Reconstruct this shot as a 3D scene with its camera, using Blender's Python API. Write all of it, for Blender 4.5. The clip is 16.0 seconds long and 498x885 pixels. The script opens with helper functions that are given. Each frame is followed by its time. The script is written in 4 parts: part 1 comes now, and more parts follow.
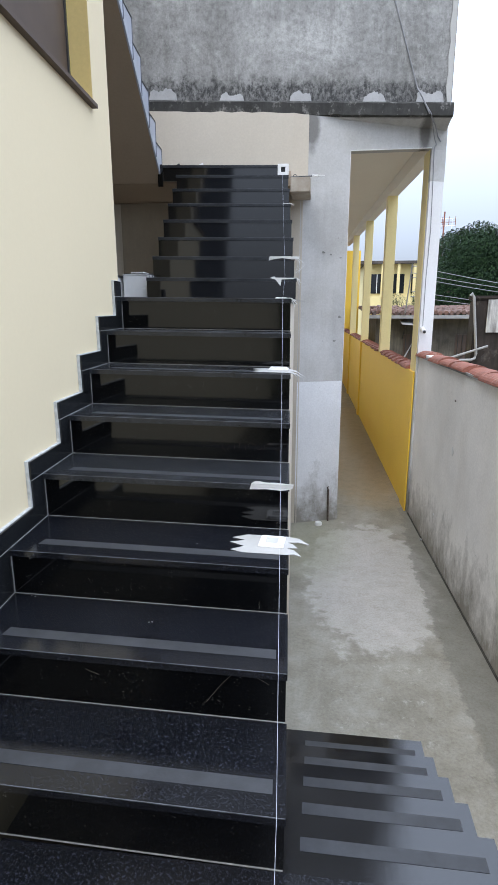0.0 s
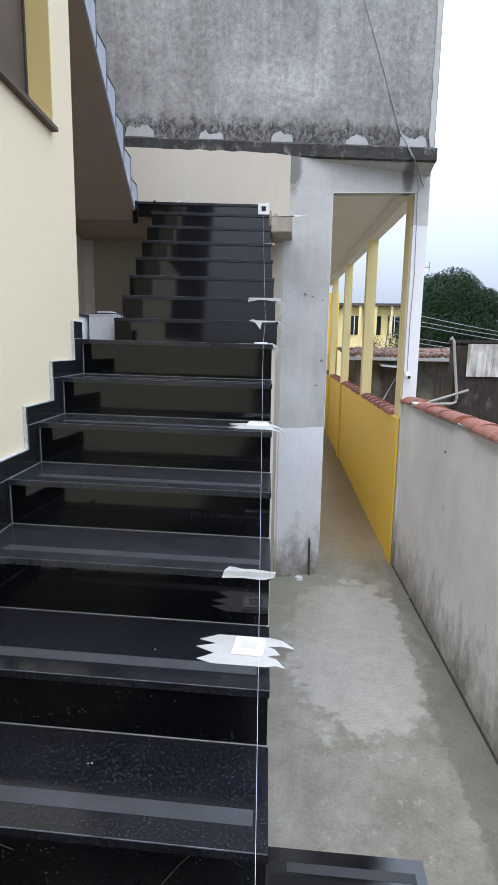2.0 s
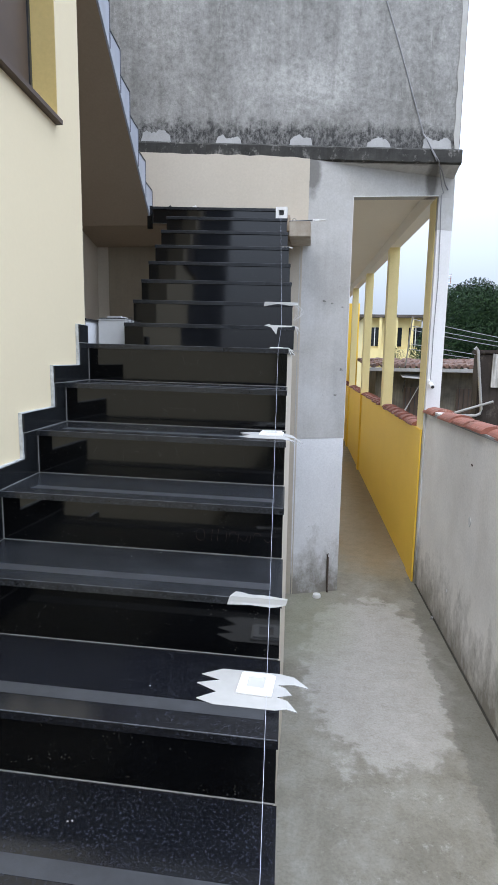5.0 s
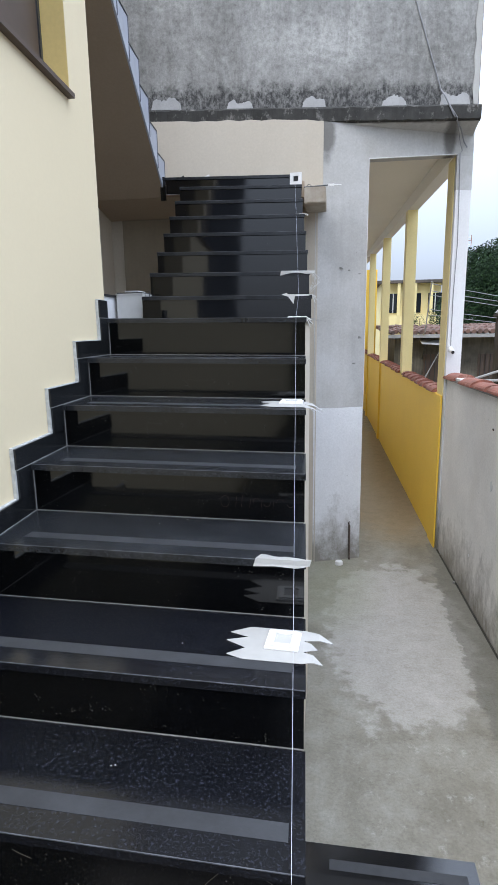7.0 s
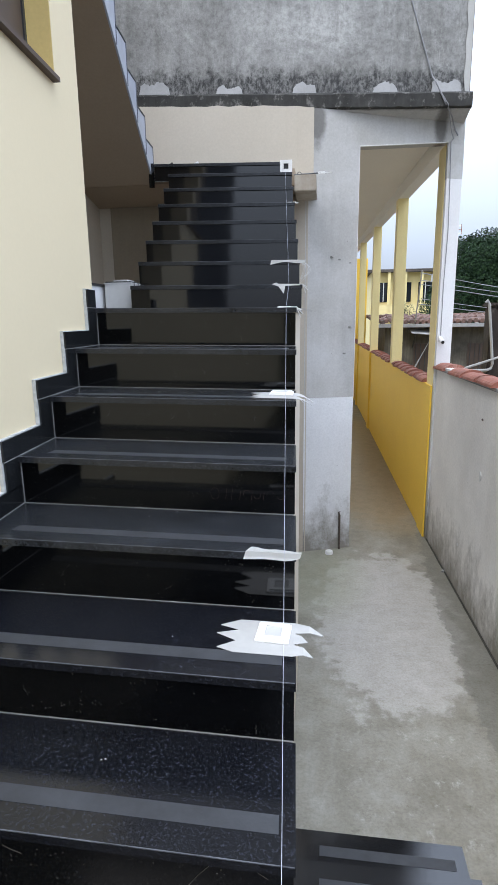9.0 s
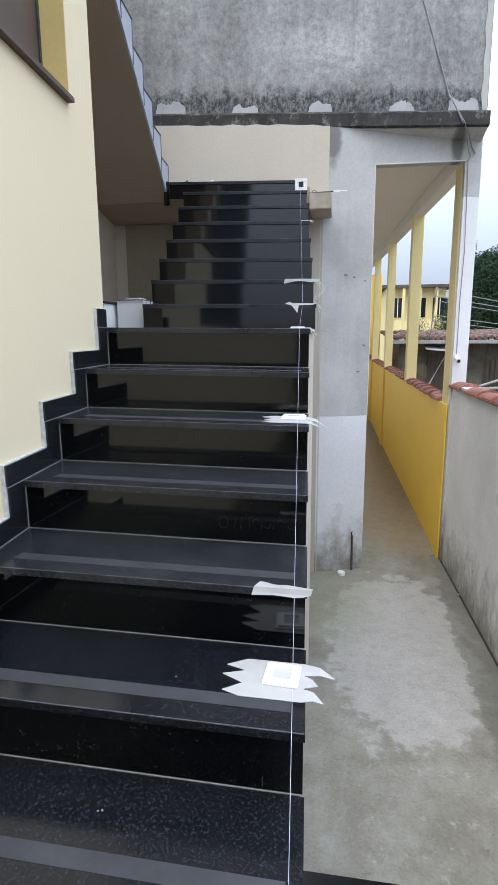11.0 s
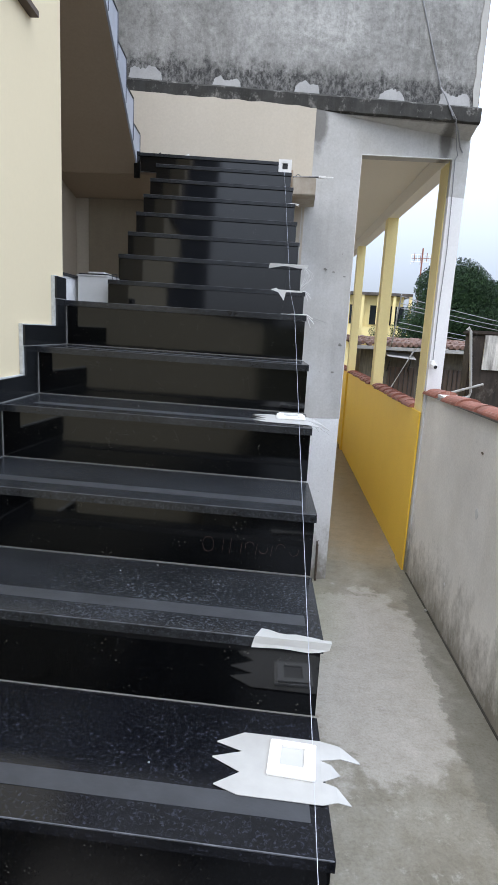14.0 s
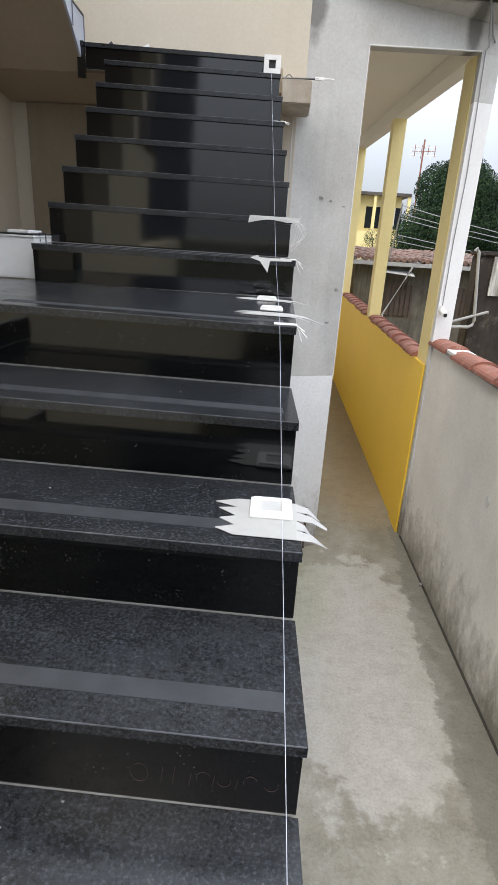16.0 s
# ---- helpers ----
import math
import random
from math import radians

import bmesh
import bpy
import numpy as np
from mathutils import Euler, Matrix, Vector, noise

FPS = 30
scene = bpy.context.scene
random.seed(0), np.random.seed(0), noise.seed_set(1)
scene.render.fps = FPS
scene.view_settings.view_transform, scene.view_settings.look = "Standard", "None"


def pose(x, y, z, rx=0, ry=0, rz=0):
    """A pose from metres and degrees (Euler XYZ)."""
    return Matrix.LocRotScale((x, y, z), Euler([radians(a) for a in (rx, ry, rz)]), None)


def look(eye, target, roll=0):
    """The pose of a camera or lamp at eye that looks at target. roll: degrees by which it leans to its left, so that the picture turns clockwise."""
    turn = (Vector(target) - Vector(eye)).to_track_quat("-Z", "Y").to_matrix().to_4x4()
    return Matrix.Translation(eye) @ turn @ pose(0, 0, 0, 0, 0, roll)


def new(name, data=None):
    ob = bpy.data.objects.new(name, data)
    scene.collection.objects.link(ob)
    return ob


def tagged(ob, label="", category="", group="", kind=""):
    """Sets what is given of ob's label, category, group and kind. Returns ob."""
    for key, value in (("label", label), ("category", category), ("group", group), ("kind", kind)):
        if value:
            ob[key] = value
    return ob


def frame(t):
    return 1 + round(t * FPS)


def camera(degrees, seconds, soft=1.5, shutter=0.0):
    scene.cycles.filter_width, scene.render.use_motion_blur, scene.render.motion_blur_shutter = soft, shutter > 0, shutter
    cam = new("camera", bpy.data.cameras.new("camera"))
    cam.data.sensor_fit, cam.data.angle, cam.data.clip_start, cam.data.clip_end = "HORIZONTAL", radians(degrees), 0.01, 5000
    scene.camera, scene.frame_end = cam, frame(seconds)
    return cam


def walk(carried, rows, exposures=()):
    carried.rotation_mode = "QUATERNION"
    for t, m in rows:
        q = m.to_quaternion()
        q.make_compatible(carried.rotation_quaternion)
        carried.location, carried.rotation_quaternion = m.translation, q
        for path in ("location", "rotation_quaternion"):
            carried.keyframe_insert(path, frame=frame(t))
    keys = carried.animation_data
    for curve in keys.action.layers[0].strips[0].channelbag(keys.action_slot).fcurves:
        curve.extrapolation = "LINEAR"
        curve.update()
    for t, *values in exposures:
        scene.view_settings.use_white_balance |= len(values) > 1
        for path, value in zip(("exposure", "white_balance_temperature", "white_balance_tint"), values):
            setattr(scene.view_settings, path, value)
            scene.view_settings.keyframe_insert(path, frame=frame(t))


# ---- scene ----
cam = camera(48.52, 16.0)
PATH = [
    (0, (0.117, -2.003, 2.384), (-0.128, -0.075, 1.914), -0.04),
    (0.5, (0.091, -1.950, 2.416), (-0.139, 0.007, 2.072), -0.09),
    (1, (0.047, -1.864, 2.423), (-0.170, 0.100, 2.108), 0.01),
    (1.5, (0.030, -1.788, 2.406), (-0.163, 0.178, 2.096), 1.02),
    (2, (0.085, -1.632, 2.424), (-0.086, 0.332, 2.084), 0.94),
    (2.5, (0.106, -1.475, 2.419), (-0.105, 0.490, 2.111), 0.43),
    (3, (0.102, -1.420, 2.407), (-0.140, 0.543, 2.109), 0.13),
    (3.5, (0.096, -1.434, 2.403), (-0.138, 0.529, 2.107), 0.73),
    (4, (0.101, -1.447, 2.393), (-0.143, 0.517, 2.105), 1.25),
    (6.3, (0.089, -1.459, 2.386), (-0.179, 0.489, 2.021), -0.44),
    (6.5, (0.090, -1.463, 2.383), (-0.200, 0.479, 2.003), -0.82),
    (7, (0.094, -1.496, 2.382), (-0.213, 0.440, 1.985), -0.87),
    (7.5, (0.047, -1.568, 2.395), (-0.263, 0.366, 1.993), -0.91),
    (8, (0.024, -1.597, 2.382), (-0.263, 0.341, 1.978), -0.59),
    (8.5, (0.061, -1.542, 2.385), (-0.212, 0.392, 1.953), -0.73),
    (8.7, (0.083, -1.508, 2.386), (-0.187, 0.425, 1.951), -0.77),
    (10.8, (0.112, -1.430, 2.417), (-0.208, 0.500, 1.993), -0.62),
    (11, (0.091, -1.414, 2.420), (-0.227, 0.522, 2.032), -0.34),
    (11.5, (0.051, -1.435, 2.418), (-0.266, 0.508, 2.062), -0.10),
    (12, (0.014, -1.445, 2.395), (-0.304, 0.501, 2.058), 0.16),
    (12.5, (0.030, -1.411, 2.395), (-0.275, 0.534, 2.044), 0.28),
    (13, (0.034, -1.368, 2.387), (-0.250, 0.579, 2.031), 0.58),
    (13.5, (-0.026, -1.249, 2.369), (-0.267, 0.704, 2.009), 3.03),
    (14, (-0.080, -1.078, 2.358), (-0.227, 0.879, 1.971), 3.15),
    (14.5, (-0.081, -0.853, 2.494), (-0.218, 1.098, 2.074), 2.02),
    (15, (-0.114, -0.691, 2.529), (-0.244, 1.240, 2.025), 1.45),
    (15.5, (-0.132, -0.543, 2.657), (-0.235, 1.355, 2.034), 3.39),
    (16, (-0.092, -0.385, 2.676), (-0.176, 1.484, 1.969), 3.45),
]
walk(cam, [(t, look(eye, target, roll)) for t, eye, target, roll in PATH],
     exposures=[(0, 0.94, 7250, 12), (13, 0.94, 7300, 12), (14.5, 0.94, 7650, 12), (16, 1.04, 8250, 12)])

# ---- light: an overcast day ----
world = bpy.data.worlds.new("overcast_sky")
scene.world = world
world.use_nodes = True
wn, wl = world.node_tree.nodes, world.node_tree.links
sky = wn.new("ShaderNodeTexSky")
sky.sky_type, sky.sun_disc = "NISHITA", False
sky.sun_elevation, sky.sun_rotation = radians(52), radians(150)
sky.dust_density, sky.air_density = 2.0, 1.0
cloud = wn.new("ShaderNodeMix")
cloud.data_type = "RGBA"
cloud.inputs[0].default_value = 0.85
cloud.inputs[7].default_value = (7.0, 8.8, 12.0, 1)
wl.new(sky.outputs[0], cloud.inputs[6])
way = wn.new("ShaderNodeTexCoord")
height = wn.new("ShaderNodeSeparateXYZ")
wl.new(way.outputs["Generated"], height.inputs[0])
rise = wn.new("ShaderNodeMapRange")      # an overcast sky is brighter overhead than at the horizon
rise.inputs[1].default_value, rise.inputs[2].default_value = 0.0, 1.0
rise.inputs[3].default_value, rise.inputs[4].default_value = 0.27, 2.3
wl.new(height.outputs[2], rise.inputs[0])
veil = wn.new("ShaderNodeVectorMath")
veil.operation = "SCALE"
wl.new(cloud.outputs[2], veil.inputs[0])
wl.new(rise.outputs[0], veil.inputs["Scale"])
wl.new(veil.outputs[0], wn["Background"].inputs[0])
wn["Background"].inputs[1].default_value = 0.105
sun = new("sun", bpy.data.lights.new("sun", "SUN"))
sun.data.energy, sun.data.angle, sun.data.color = 0.7, radians(30), (1.0, 0.99, 0.97)
sun.matrix_world = look((0, 0, 30), (8, 14, 0))

# ---- materials ----
def nodes_of(name):
    m = bpy.data.materials.new(name)
    m.use_nodes = True
    return m, m.node_tree.nodes, m.node_tree.links, m.node_tree.nodes["Principled BSDF"]


def ramp(n, l, source, stops):
    r = n.new("ShaderNodeValToRGB")
    while len(r.color_ramp.elements) < len(stops):
        r.color_ramp.elements.new(0.5)
    for e, (p, c) in zip(r.color_ramp.elements, stops):
        e.position, e.color = p, (*c, 1) if len(c) == 3 else c
    l.new(source, r.inputs[0])
    return r.outputs[0]


def noise_tex(n, l, coord, scale, detail=6, rough=0.6, stretch=None, kind="noise"):
    if stretch:
        mp = n.new("ShaderNodeMapping")
        mp.inputs["Scale"].default_value = stretch
        l.new(coord, mp.inputs[0])
        coord = mp.outputs[0]
    t = n.new("ShaderNodeTexNoise" if kind == "noise" else "ShaderNodeTexVoronoi")
    t.inputs["Scale"].default_value = scale
    if kind == "noise":
        t.inputs["Detail"].default_value, t.inputs["Roughness"].default_value = detail, rough
    l.new(coord, t.inputs["Vector"])
    return t.outputs[0]


def mix(n, l, fac, a, b, mode="MIX"):
    m = n.new("ShaderNodeMix")
    m.data_type, m.blend_type = "RGBA", mode
    for socket, v in ((m.inputs[0], fac), (m.inputs[6], a), (m.inputs[7], b)):
        if isinstance(v, (int, float)):
            socket.default_value = v
        elif isinstance(v, tuple):
            socket.default_value = (*v, 1)
        else:
            l.new(v, socket)
    return m.outputs[2]


def bump(n, l, height, strength, dist, bsdf):
    b = n.new("ShaderNodeBump")
    b.inputs["Strength"].default_value, b.inputs["Distance"].default_value = strength, dist
    l.new(height, b.inputs["Height"])
    l.new(b.outputs[0], bsdf.inputs["Normal"])





def world_coords(n):
    return n.new("ShaderNodeNewGeometry").outputs["Position"]


def plain(name, color, rough=0.6, metal=0.0, vary=0.12, scale=9.0, relief=0.0):
    """A paint or plastic with slight blotches."""
    m, n, l, b = nodes_of(name)
    c = world_coords(n)
    v = noise_tex(n, l, c, scale, 7)
    dark = tuple(x * (1 - vary) for x in color)
    light = tuple(min(1, x * (1 + vary)) for x in color)
    l.new(ramp(n, l, v, [(0.3, dark), (0.7, light)]), b.inputs["Base Color"])
    b.inputs["Roughness"].default_value, b.inputs["Metallic"].default_value = rough, metal
    if relief:
        bump(n, l, noise_tex(n, l, c, 130, 4), relief, 0.004, b)
    return m


def granite(name, rough, dust, speck=1.0, grain=230, ior=1.5, fleck=1.0, blue=1.0):
    """Black granite: mottled dark grains, pale flecks, and a film of dust."""
    m, n, l, b = nodes_of(name)
    c = world_coords(n)
    grains = noise_tex(n, l, c, grain, 6, 0.78)
    base = ramp(n, l, grains, [(p, (v * speck, v * speck * 1.12, v * speck * 1.22 * blue)) for p, v in ((0.38, 0.003), (0.5, 0.012), (0.58, 0.036), (0.68, 0.085))])
    flecks = noise_tex(n, l, c, 115, 2, 0.5, kind="voronoi")
    fl = ramp(n, l, flecks, [(0.0, (1, 1, 1)), (0.26, (0, 0, 0))])
    spots = ramp(n, l, noise_tex(n, l, c, 26, 6, 0.75), [(0.53, (0, 0, 0)), (0.61, (1, 1, 1))])
    f = mix(n, l, 1.0, fl, spots, "MULTIPLY")
    k = min(1.0, 0.3 + speck) * fleck
    col = mix(n, l, f, base, (0.2 * k, 0.195 * k, 0.175 * k))
    film = ramp(n, l, noise_tex(n, l, c, 5.5, 9, 0.75), [(0.36, (dust * 0.15,) * 3), (0.72, (dust, dust, dust))])
    col = mix(n, l, film, col, (0.25, 0.27, 0.3))
    smears = ramp(n, l, noise_tex(n, l, c, 4.0, 9, 0.75, (1.2, 9, 1)), [(0.55, (0, 0, 0)), (0.72, (dust * 0.5,) * 3)])
    col = mix(n, l, smears, col, (0.34, 0.35, 0.36))
    l.new(col, b.inputs["Base Color"])
    r = ramp(n, l, noise_tex(n, l, c, 12, 8, 0.7), [(0.3, (rough * 0.7,) * 3), (0.8, (rough * 1.5,) * 3)])
    l.new(r, b.inputs["Roughness"])
    b.inputs["IOR"].default_value = ior
    if grain < 200:
        bump(n, l, grains, 0.12, 0.001, b)
    return m


def plaster(name, color, dirt, dirt_amount=0.5, scale=1.6, streak=0.3, rough=0.85, relief=0.25, pale=None, grain=1.0):
    """Cement or painted plaster with blotches, run marks and fine relief."""
    m, n, l, b = nodes_of(name)
    c = world_coords(n)
    big = ramp(n, l, noise_tex(n, l, c, scale, 9, 0.65), [(0.36, (0, 0, 0)), (0.72, (dirt_amount,) * 3)])
    col = mix(n, l, big, color, dirt)
    if streak:
        runs = ramp(n, l, noise_tex(n, l, c, 3.0, 8, 0.7, (4.5, 4.5, 0.28)), [(0.45, (0, 0, 0)), (0.75, (streak,) * 3)])
        col = mix(n, l, runs, col, dirt)
    if pale:
        p = ramp(n, l, noise_tex(n, l, c, scale * 1.9, 10, 0.72, (1, 1, 0.7)), [(0.55, (0, 0, 0)), (0.66, (0.6, 0.6, 0.6))])
        col = mix(n, l, p, col, pale)
    fine = ramp(n, l, noise_tex(n, l, c, 55, 6, 0.7), [(0.3, (1 - 0.06 * grain,) * 3), (0.7, (1 + 0.04 * grain,) * 3)])
    col = mix(n, l, 1.0, col, fine, "MULTIPLY")
    l.new(col, b.inputs["Base Color"])
    b.inputs["Roughness"].default_value = rough
    bump(n, l, noise_tex(n, l, c, 45, 9, 0.7), relief, 0.006, b)
    return m


def masked(n, l, coord, centre, size, spread, noise_scale, noise_amount):
    """1 inside a blot of its own ragged shape round centre, 0 outside."""
    sub = n.new("ShaderNodeVectorMath"); sub.operation = "SUBTRACT"
    l.new(coord, sub.inputs[0]); sub.inputs[1].default_value = centre
    div = n.new("ShaderNodeVectorMath"); div.operation = "DIVIDE"
    l.new(sub.outputs[0], div.inputs[0]); div.inputs[1].default_value = size
    ln = n.new("ShaderNodeVectorMath"); ln.operation = "LENGTH"
    l.new(div.outputs[0], ln.inputs[0])
    ns = noise_tex(n, l, coord, noise_scale, 9, 0.7)
    ma = n.new("ShaderNodeMath"); ma.operation = "MULTIPLY_ADD"
    l.new(ns, ma.inputs[0]); ma.inputs[1].default_value = noise_amount
    l.new(ln.outputs["Value"], ma.inputs[2])
    lo = 1.0 + noise_amount * 0.5
    mr = n.new("ShaderNodeMapRange")
    mr.inputs[1].default_value, mr.inputs[2].default_value = lo - spread, lo + spread
    mr.inputs[3].default_value, mr.inputs[4].default_value = 1.0, 0.0
    l.new(ma.outputs[0], mr.inputs[0])
    return mr.outputs[0]


def scaled(n, l, v, k):
    m = n.new("ShaderNodeMath"); m.operation = "MULTIPLY"
    l.new(v, m.inputs[0]); m.inputs[1].default_value = k
    return m.outputs[0]


def finish(n, l, b, c, col, rough, relief, fine_scale=55):
    fine = ramp(n, l, noise_tex(n, l, c, fine_scale, 6, 0.7), [(0.3, (0.89, 0.89, 0.89)), (0.7, (1.06, 1.06, 1.06))])
    l.new(mix(n, l, 1.0, col, fine, "MULTIPLY"), b.inputs["Base Color"])
    b.inputs["Roughness"].default_value = rough
    bump(n, l, noise_tex(n, l, c, 45, 9, 0.7), relief, 0.006, b)


def concrete_floor():
    """Trowelled concrete with a pale worn field, damp strip and rough pale crust."""
    m, n, l, b = nodes_of("worn_concrete_floor")
    c = world_coords(n)
    blot = ramp(n, l, noise_tex(n, l, c, 1.7, 9, 0.68), [(0.35, (0.205, 0.19, 0.152)), (0.55, (0.27, 0.253, 0.21)), (0.72, (0.35, 0.332, 0.29))])
    field = masked(n, l, c, (0.62, 2.75, 0), (0.56, 1.2, 1), 0.06, 5.0, 1.4)
    col = mix(n, l, scaled(n, l, field, 0.5), blot, (0.56, 0.535, 0.505))
    worn = ramp(n, l, noise_tex(n, l, c, 3.3, 10, 0.75), [(0.45, (0, 0, 0)), (0.7, (0.4, 0.4, 0.4))])
    col = mix(n, l, worn, col, (0.42, 0.41, 0.375))
    crust = ramp(n, l, noise_tex(n, l, c, 9.0, 10, 0.8), [(0.56, (0, 0, 0)), (0.66, (0.55, 0.55, 0.55))])
    near = masked(n, l, c, (0.6, 1.15, 0), (0.5, 0.65, 1), 0.3, 3.0, 0.8)
    col = mix(n, l, mix(n, l, 1.0, crust, near, "MULTIPLY"), col, (0.52, 0.51, 0.47))
    damp = masked(n, l, c, (1.3, 2.2, 0), (0.25, 3.0, 1), 0.05, 5.5, 1.3)
    col = mix(n, l, scaled(n, l, damp, 0.66), col, (0.16, 0.156, 0.13))
    moss = masked(n, l, c, (0.1, 3.4, 0), (0.35, 0.7, 1), 0.4, 3.0, 0.6)
    col = mix(n, l, scaled(n, l, moss, 0.5), col, (0.29, 0.29, 0.2))
    brown = masked(n, l, c, (0.8, 8.3, 0), (0.8, 3.6, 1), 0.12, 2.0, 0.5)
    col = mix(n, l, scaled(n, l, brown, 0.75), col, (0.31, 0.235, 0.145))
    mottle = ramp(n, l, noise_tex(n, l, c, 7.5, 10, 0.78), [(0.34, (0.84, 0.83, 0.8)), (0.5, (0.97, 0.97, 0.96)), (0.66, (1.06, 1.06, 1.06))])
    col = mix(n, l, 1.0, col, mottle, "MULTIPLY")
    scuffs = ramp(n, l, noise_tex(n, l, c, 5.0, 10, 0.85, (1, 1.8, 1)), [(0.33, (0.55, 0.53, 0.48)), (0.43, (1, 1, 1))])
    col = mix(n, l, 0.9, col, scuffs, "MULTIPLY")
    grit = ramp(n, l, noise_tex(n, l, c, 60, 6, 0.8), [(0.36, (0.88, 0.88, 0.87)), (0.5, (1, 1, 1)), (0.66, (1.07, 1.07, 1.07))])
    col = mix(n, l, 1.0, col, grit, "MULTIPLY")
    cracks = ramp(n, l, noise_tex(n, l, c, 14, 10, 0.85), [(0.3, (0.5, 0.5, 0.5)), (0.38, (1, 1, 1))])
    col = mix(n, l, 0.5, col, cracks, "MULTIPLY")
    finish(n, l, b, c, col, 0.62, 0.3, 40)
    return m


def cement_render():
    """Old grey render: run marks, a pale scraped blot and black mould along its foot."""
    m, n, l, b = nodes_of("weathered_cement_render")
    c = world_coords(n)
    col = ramp(n, l, noise_tex(n, l, c, 1.3, 10, 0.7), [(0.3, (0.2, 0.197, 0.185)), (0.5, (0.31, 0.307, 0.295)), (0.72, (0.42, 0.417, 0.4))])
    runs = ramp(n, l, noise_tex(n, l, c, 2.2, 9, 0.72, (3.6, 3.6, 0.4)), [(0.44, (0, 0, 0)), (0.72, (0.6, 0.6, 0.6))])
    col = mix(n, l, runs, col, (0.15, 0.148, 0.135))
    pale_runs = ramp(n, l, noise_tex(n, l, c, 3.1, 9, 0.75, (3.4, 3.4, 0.5)), [(0.56, (0, 0, 0)), (0.68, (0.5, 0.5, 0.5))])
    col = mix(n, l, pale_runs, col, (0.47, 0.465, 0.44))
    veins = ramp(n, l, noise_tex(n, l, c, 7.0, 10, 0.8), [(0.55, (0, 0, 0)), (0.64, (0.5, 0.5, 0.5))])
    col = mix(n, l, veins, col, (0.42, 0.42, 0.4))
    blot = masked(n, l, c, (-0.02, 4.05, 4.85), (0.36, 1, 0.2), 0.5, 5.0, 1.6)
    smear = ramp(n, l, noise_tex(n, l, c, 6.0, 10, 0.8, (1, 1, 1.7)), [(0.4, (0.05, 0.05, 0.05)), (0.56, (1, 1, 1))])
    blot = mix(n, l, 1.0, blot, smear, "MULTIPLY")
    col = mix(n, l, scaled(n, l, blot, 0.62), col, (0.56, 0.56, 0.54))
    mould = masked(n, l, c, (-0.2, 4.0, 4.28), (4.5, 2, 0.25), 0.2, 11.0, 1.6)
    speck = ramp(n, l, noise_tex(n, l, c, 34, 9, 0.8, (1, 1, 0.55)), [(0.42, (0.35, 0.35, 0.35)), (0.56, (1, 1, 1))])
    col = mix(n, l, mix(n, l, 1.0, mould, speck, "MULTIPLY"), col, (0.045, 0.045, 0.045))
    coarse = ramp(n, l, noise_tex(n, l, c, 19, 10, 0.8), [(0.33, (0.6, 0.6, 0.59)), (0.52, (1, 1, 1)), (0.7, (1.3, 1.3, 1.28))])
    col = mix(n, l, 1.0, col, coarse, "MULTIPLY")
    finish(n, l, b, c, col, 0.9, 0.5)
    return m


def dirty_foot(name, color, dirt, height, scuffed=False):
    """Wall paint soiled by splashes along its foot, with faint blotches."""
    m, n, l, b = nodes_of(name)
    c = world_coords(n)
    soft = tuple(x * 0.86 for x in color)
    col = ramp(n, l, noise_tex(n, l, c, 1.2, 9, 0.65), [(0.35, soft), (0.65, color)])
    sep = n.new("ShaderNodeSeparateXYZ"); l.new(c, sep.inputs[0])
    ns = noise_tex(n, l, c, 5.0, 10, 0.75, (1, 1, 0.6))
    ma = n.new("ShaderNodeMath"); ma.operation = "MULTIPLY_ADD"
    l.new(ns, ma.inputs[0]); ma.inputs[1].default_value = height * 2.2
    l.new(sep.outputs[2], ma.inputs[2])
    mr = n.new("ShaderNodeMapRange")
    mr.inputs[1].default_value, mr.inputs[2].default_value = height * 1.12, height * 1.8
    mr.inputs[3].default_value, mr.inputs[4].default_value = 0.85, 0.0
    l.new(ma.outputs[0], mr.inputs[0])
    col = mix(n, l, mr.outputs[0], col, dirt)
    chips = ramp(n, l, noise_tex(n, l, c, 16, 8, 0.7), [(0.29, (0.8, 0.8, 0.8)), (0.33, (0, 0, 0))])
    col = mix(n, l, chips, col, tuple(x * 0.45 for x in color))
    if scuffed:
        pale = ramp(n, l, noise_tex(n, l, c, 1.9, 9, 0.6, (1, 1, 0.5)), [(0.5, (0, 0, 0)), (0.7, (0.4, 0.4, 0.4))])
        col = mix(n, l, pale, col, (0.66, 0.62, 0.555))
    finish(n, l, b, c, col, 0.75, 0.12)
    return m


M_RISER = granite("polished_black_granite", 0.07, 0.004, 0.07, 230, 1.5, 1.8)
# same granite as M_RISER; ior and blue raised to paint in brighter sky reflection
M_RISER_UP = granite("sky_bright_black_granite", 0.06, 0.006, 0.1, 230, 1.64, 1.2, 1.3)
M_TREAD = granite("honed_black_granite", 0.12, 0.02, 0.3, 150, 1.48, 0.3, 1.3)
# lower flight: ior raised so its sky reflection comes out brighter
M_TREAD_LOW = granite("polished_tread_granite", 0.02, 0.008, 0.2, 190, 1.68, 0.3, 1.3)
M_TREAD_DUST = granite("dusty_honed_granite", 0.2, 0.085, 0.6, 140, 1.46, 0.6, 1.08)
M_SKIRT = granite("dusty_skirting_granite", 0.18, 0.04, 0.4, 230, 1.46, 0.6)
M_STRIP = plain("honed_granite_band", (0.031, 0.0335, 0.038), 0.5, 0, 0.3, 14, 0.1)
M_FILLER = plain("pale_filler", (0.5, 0.51, 0.5), 0.9, 0, 0.3, 40)
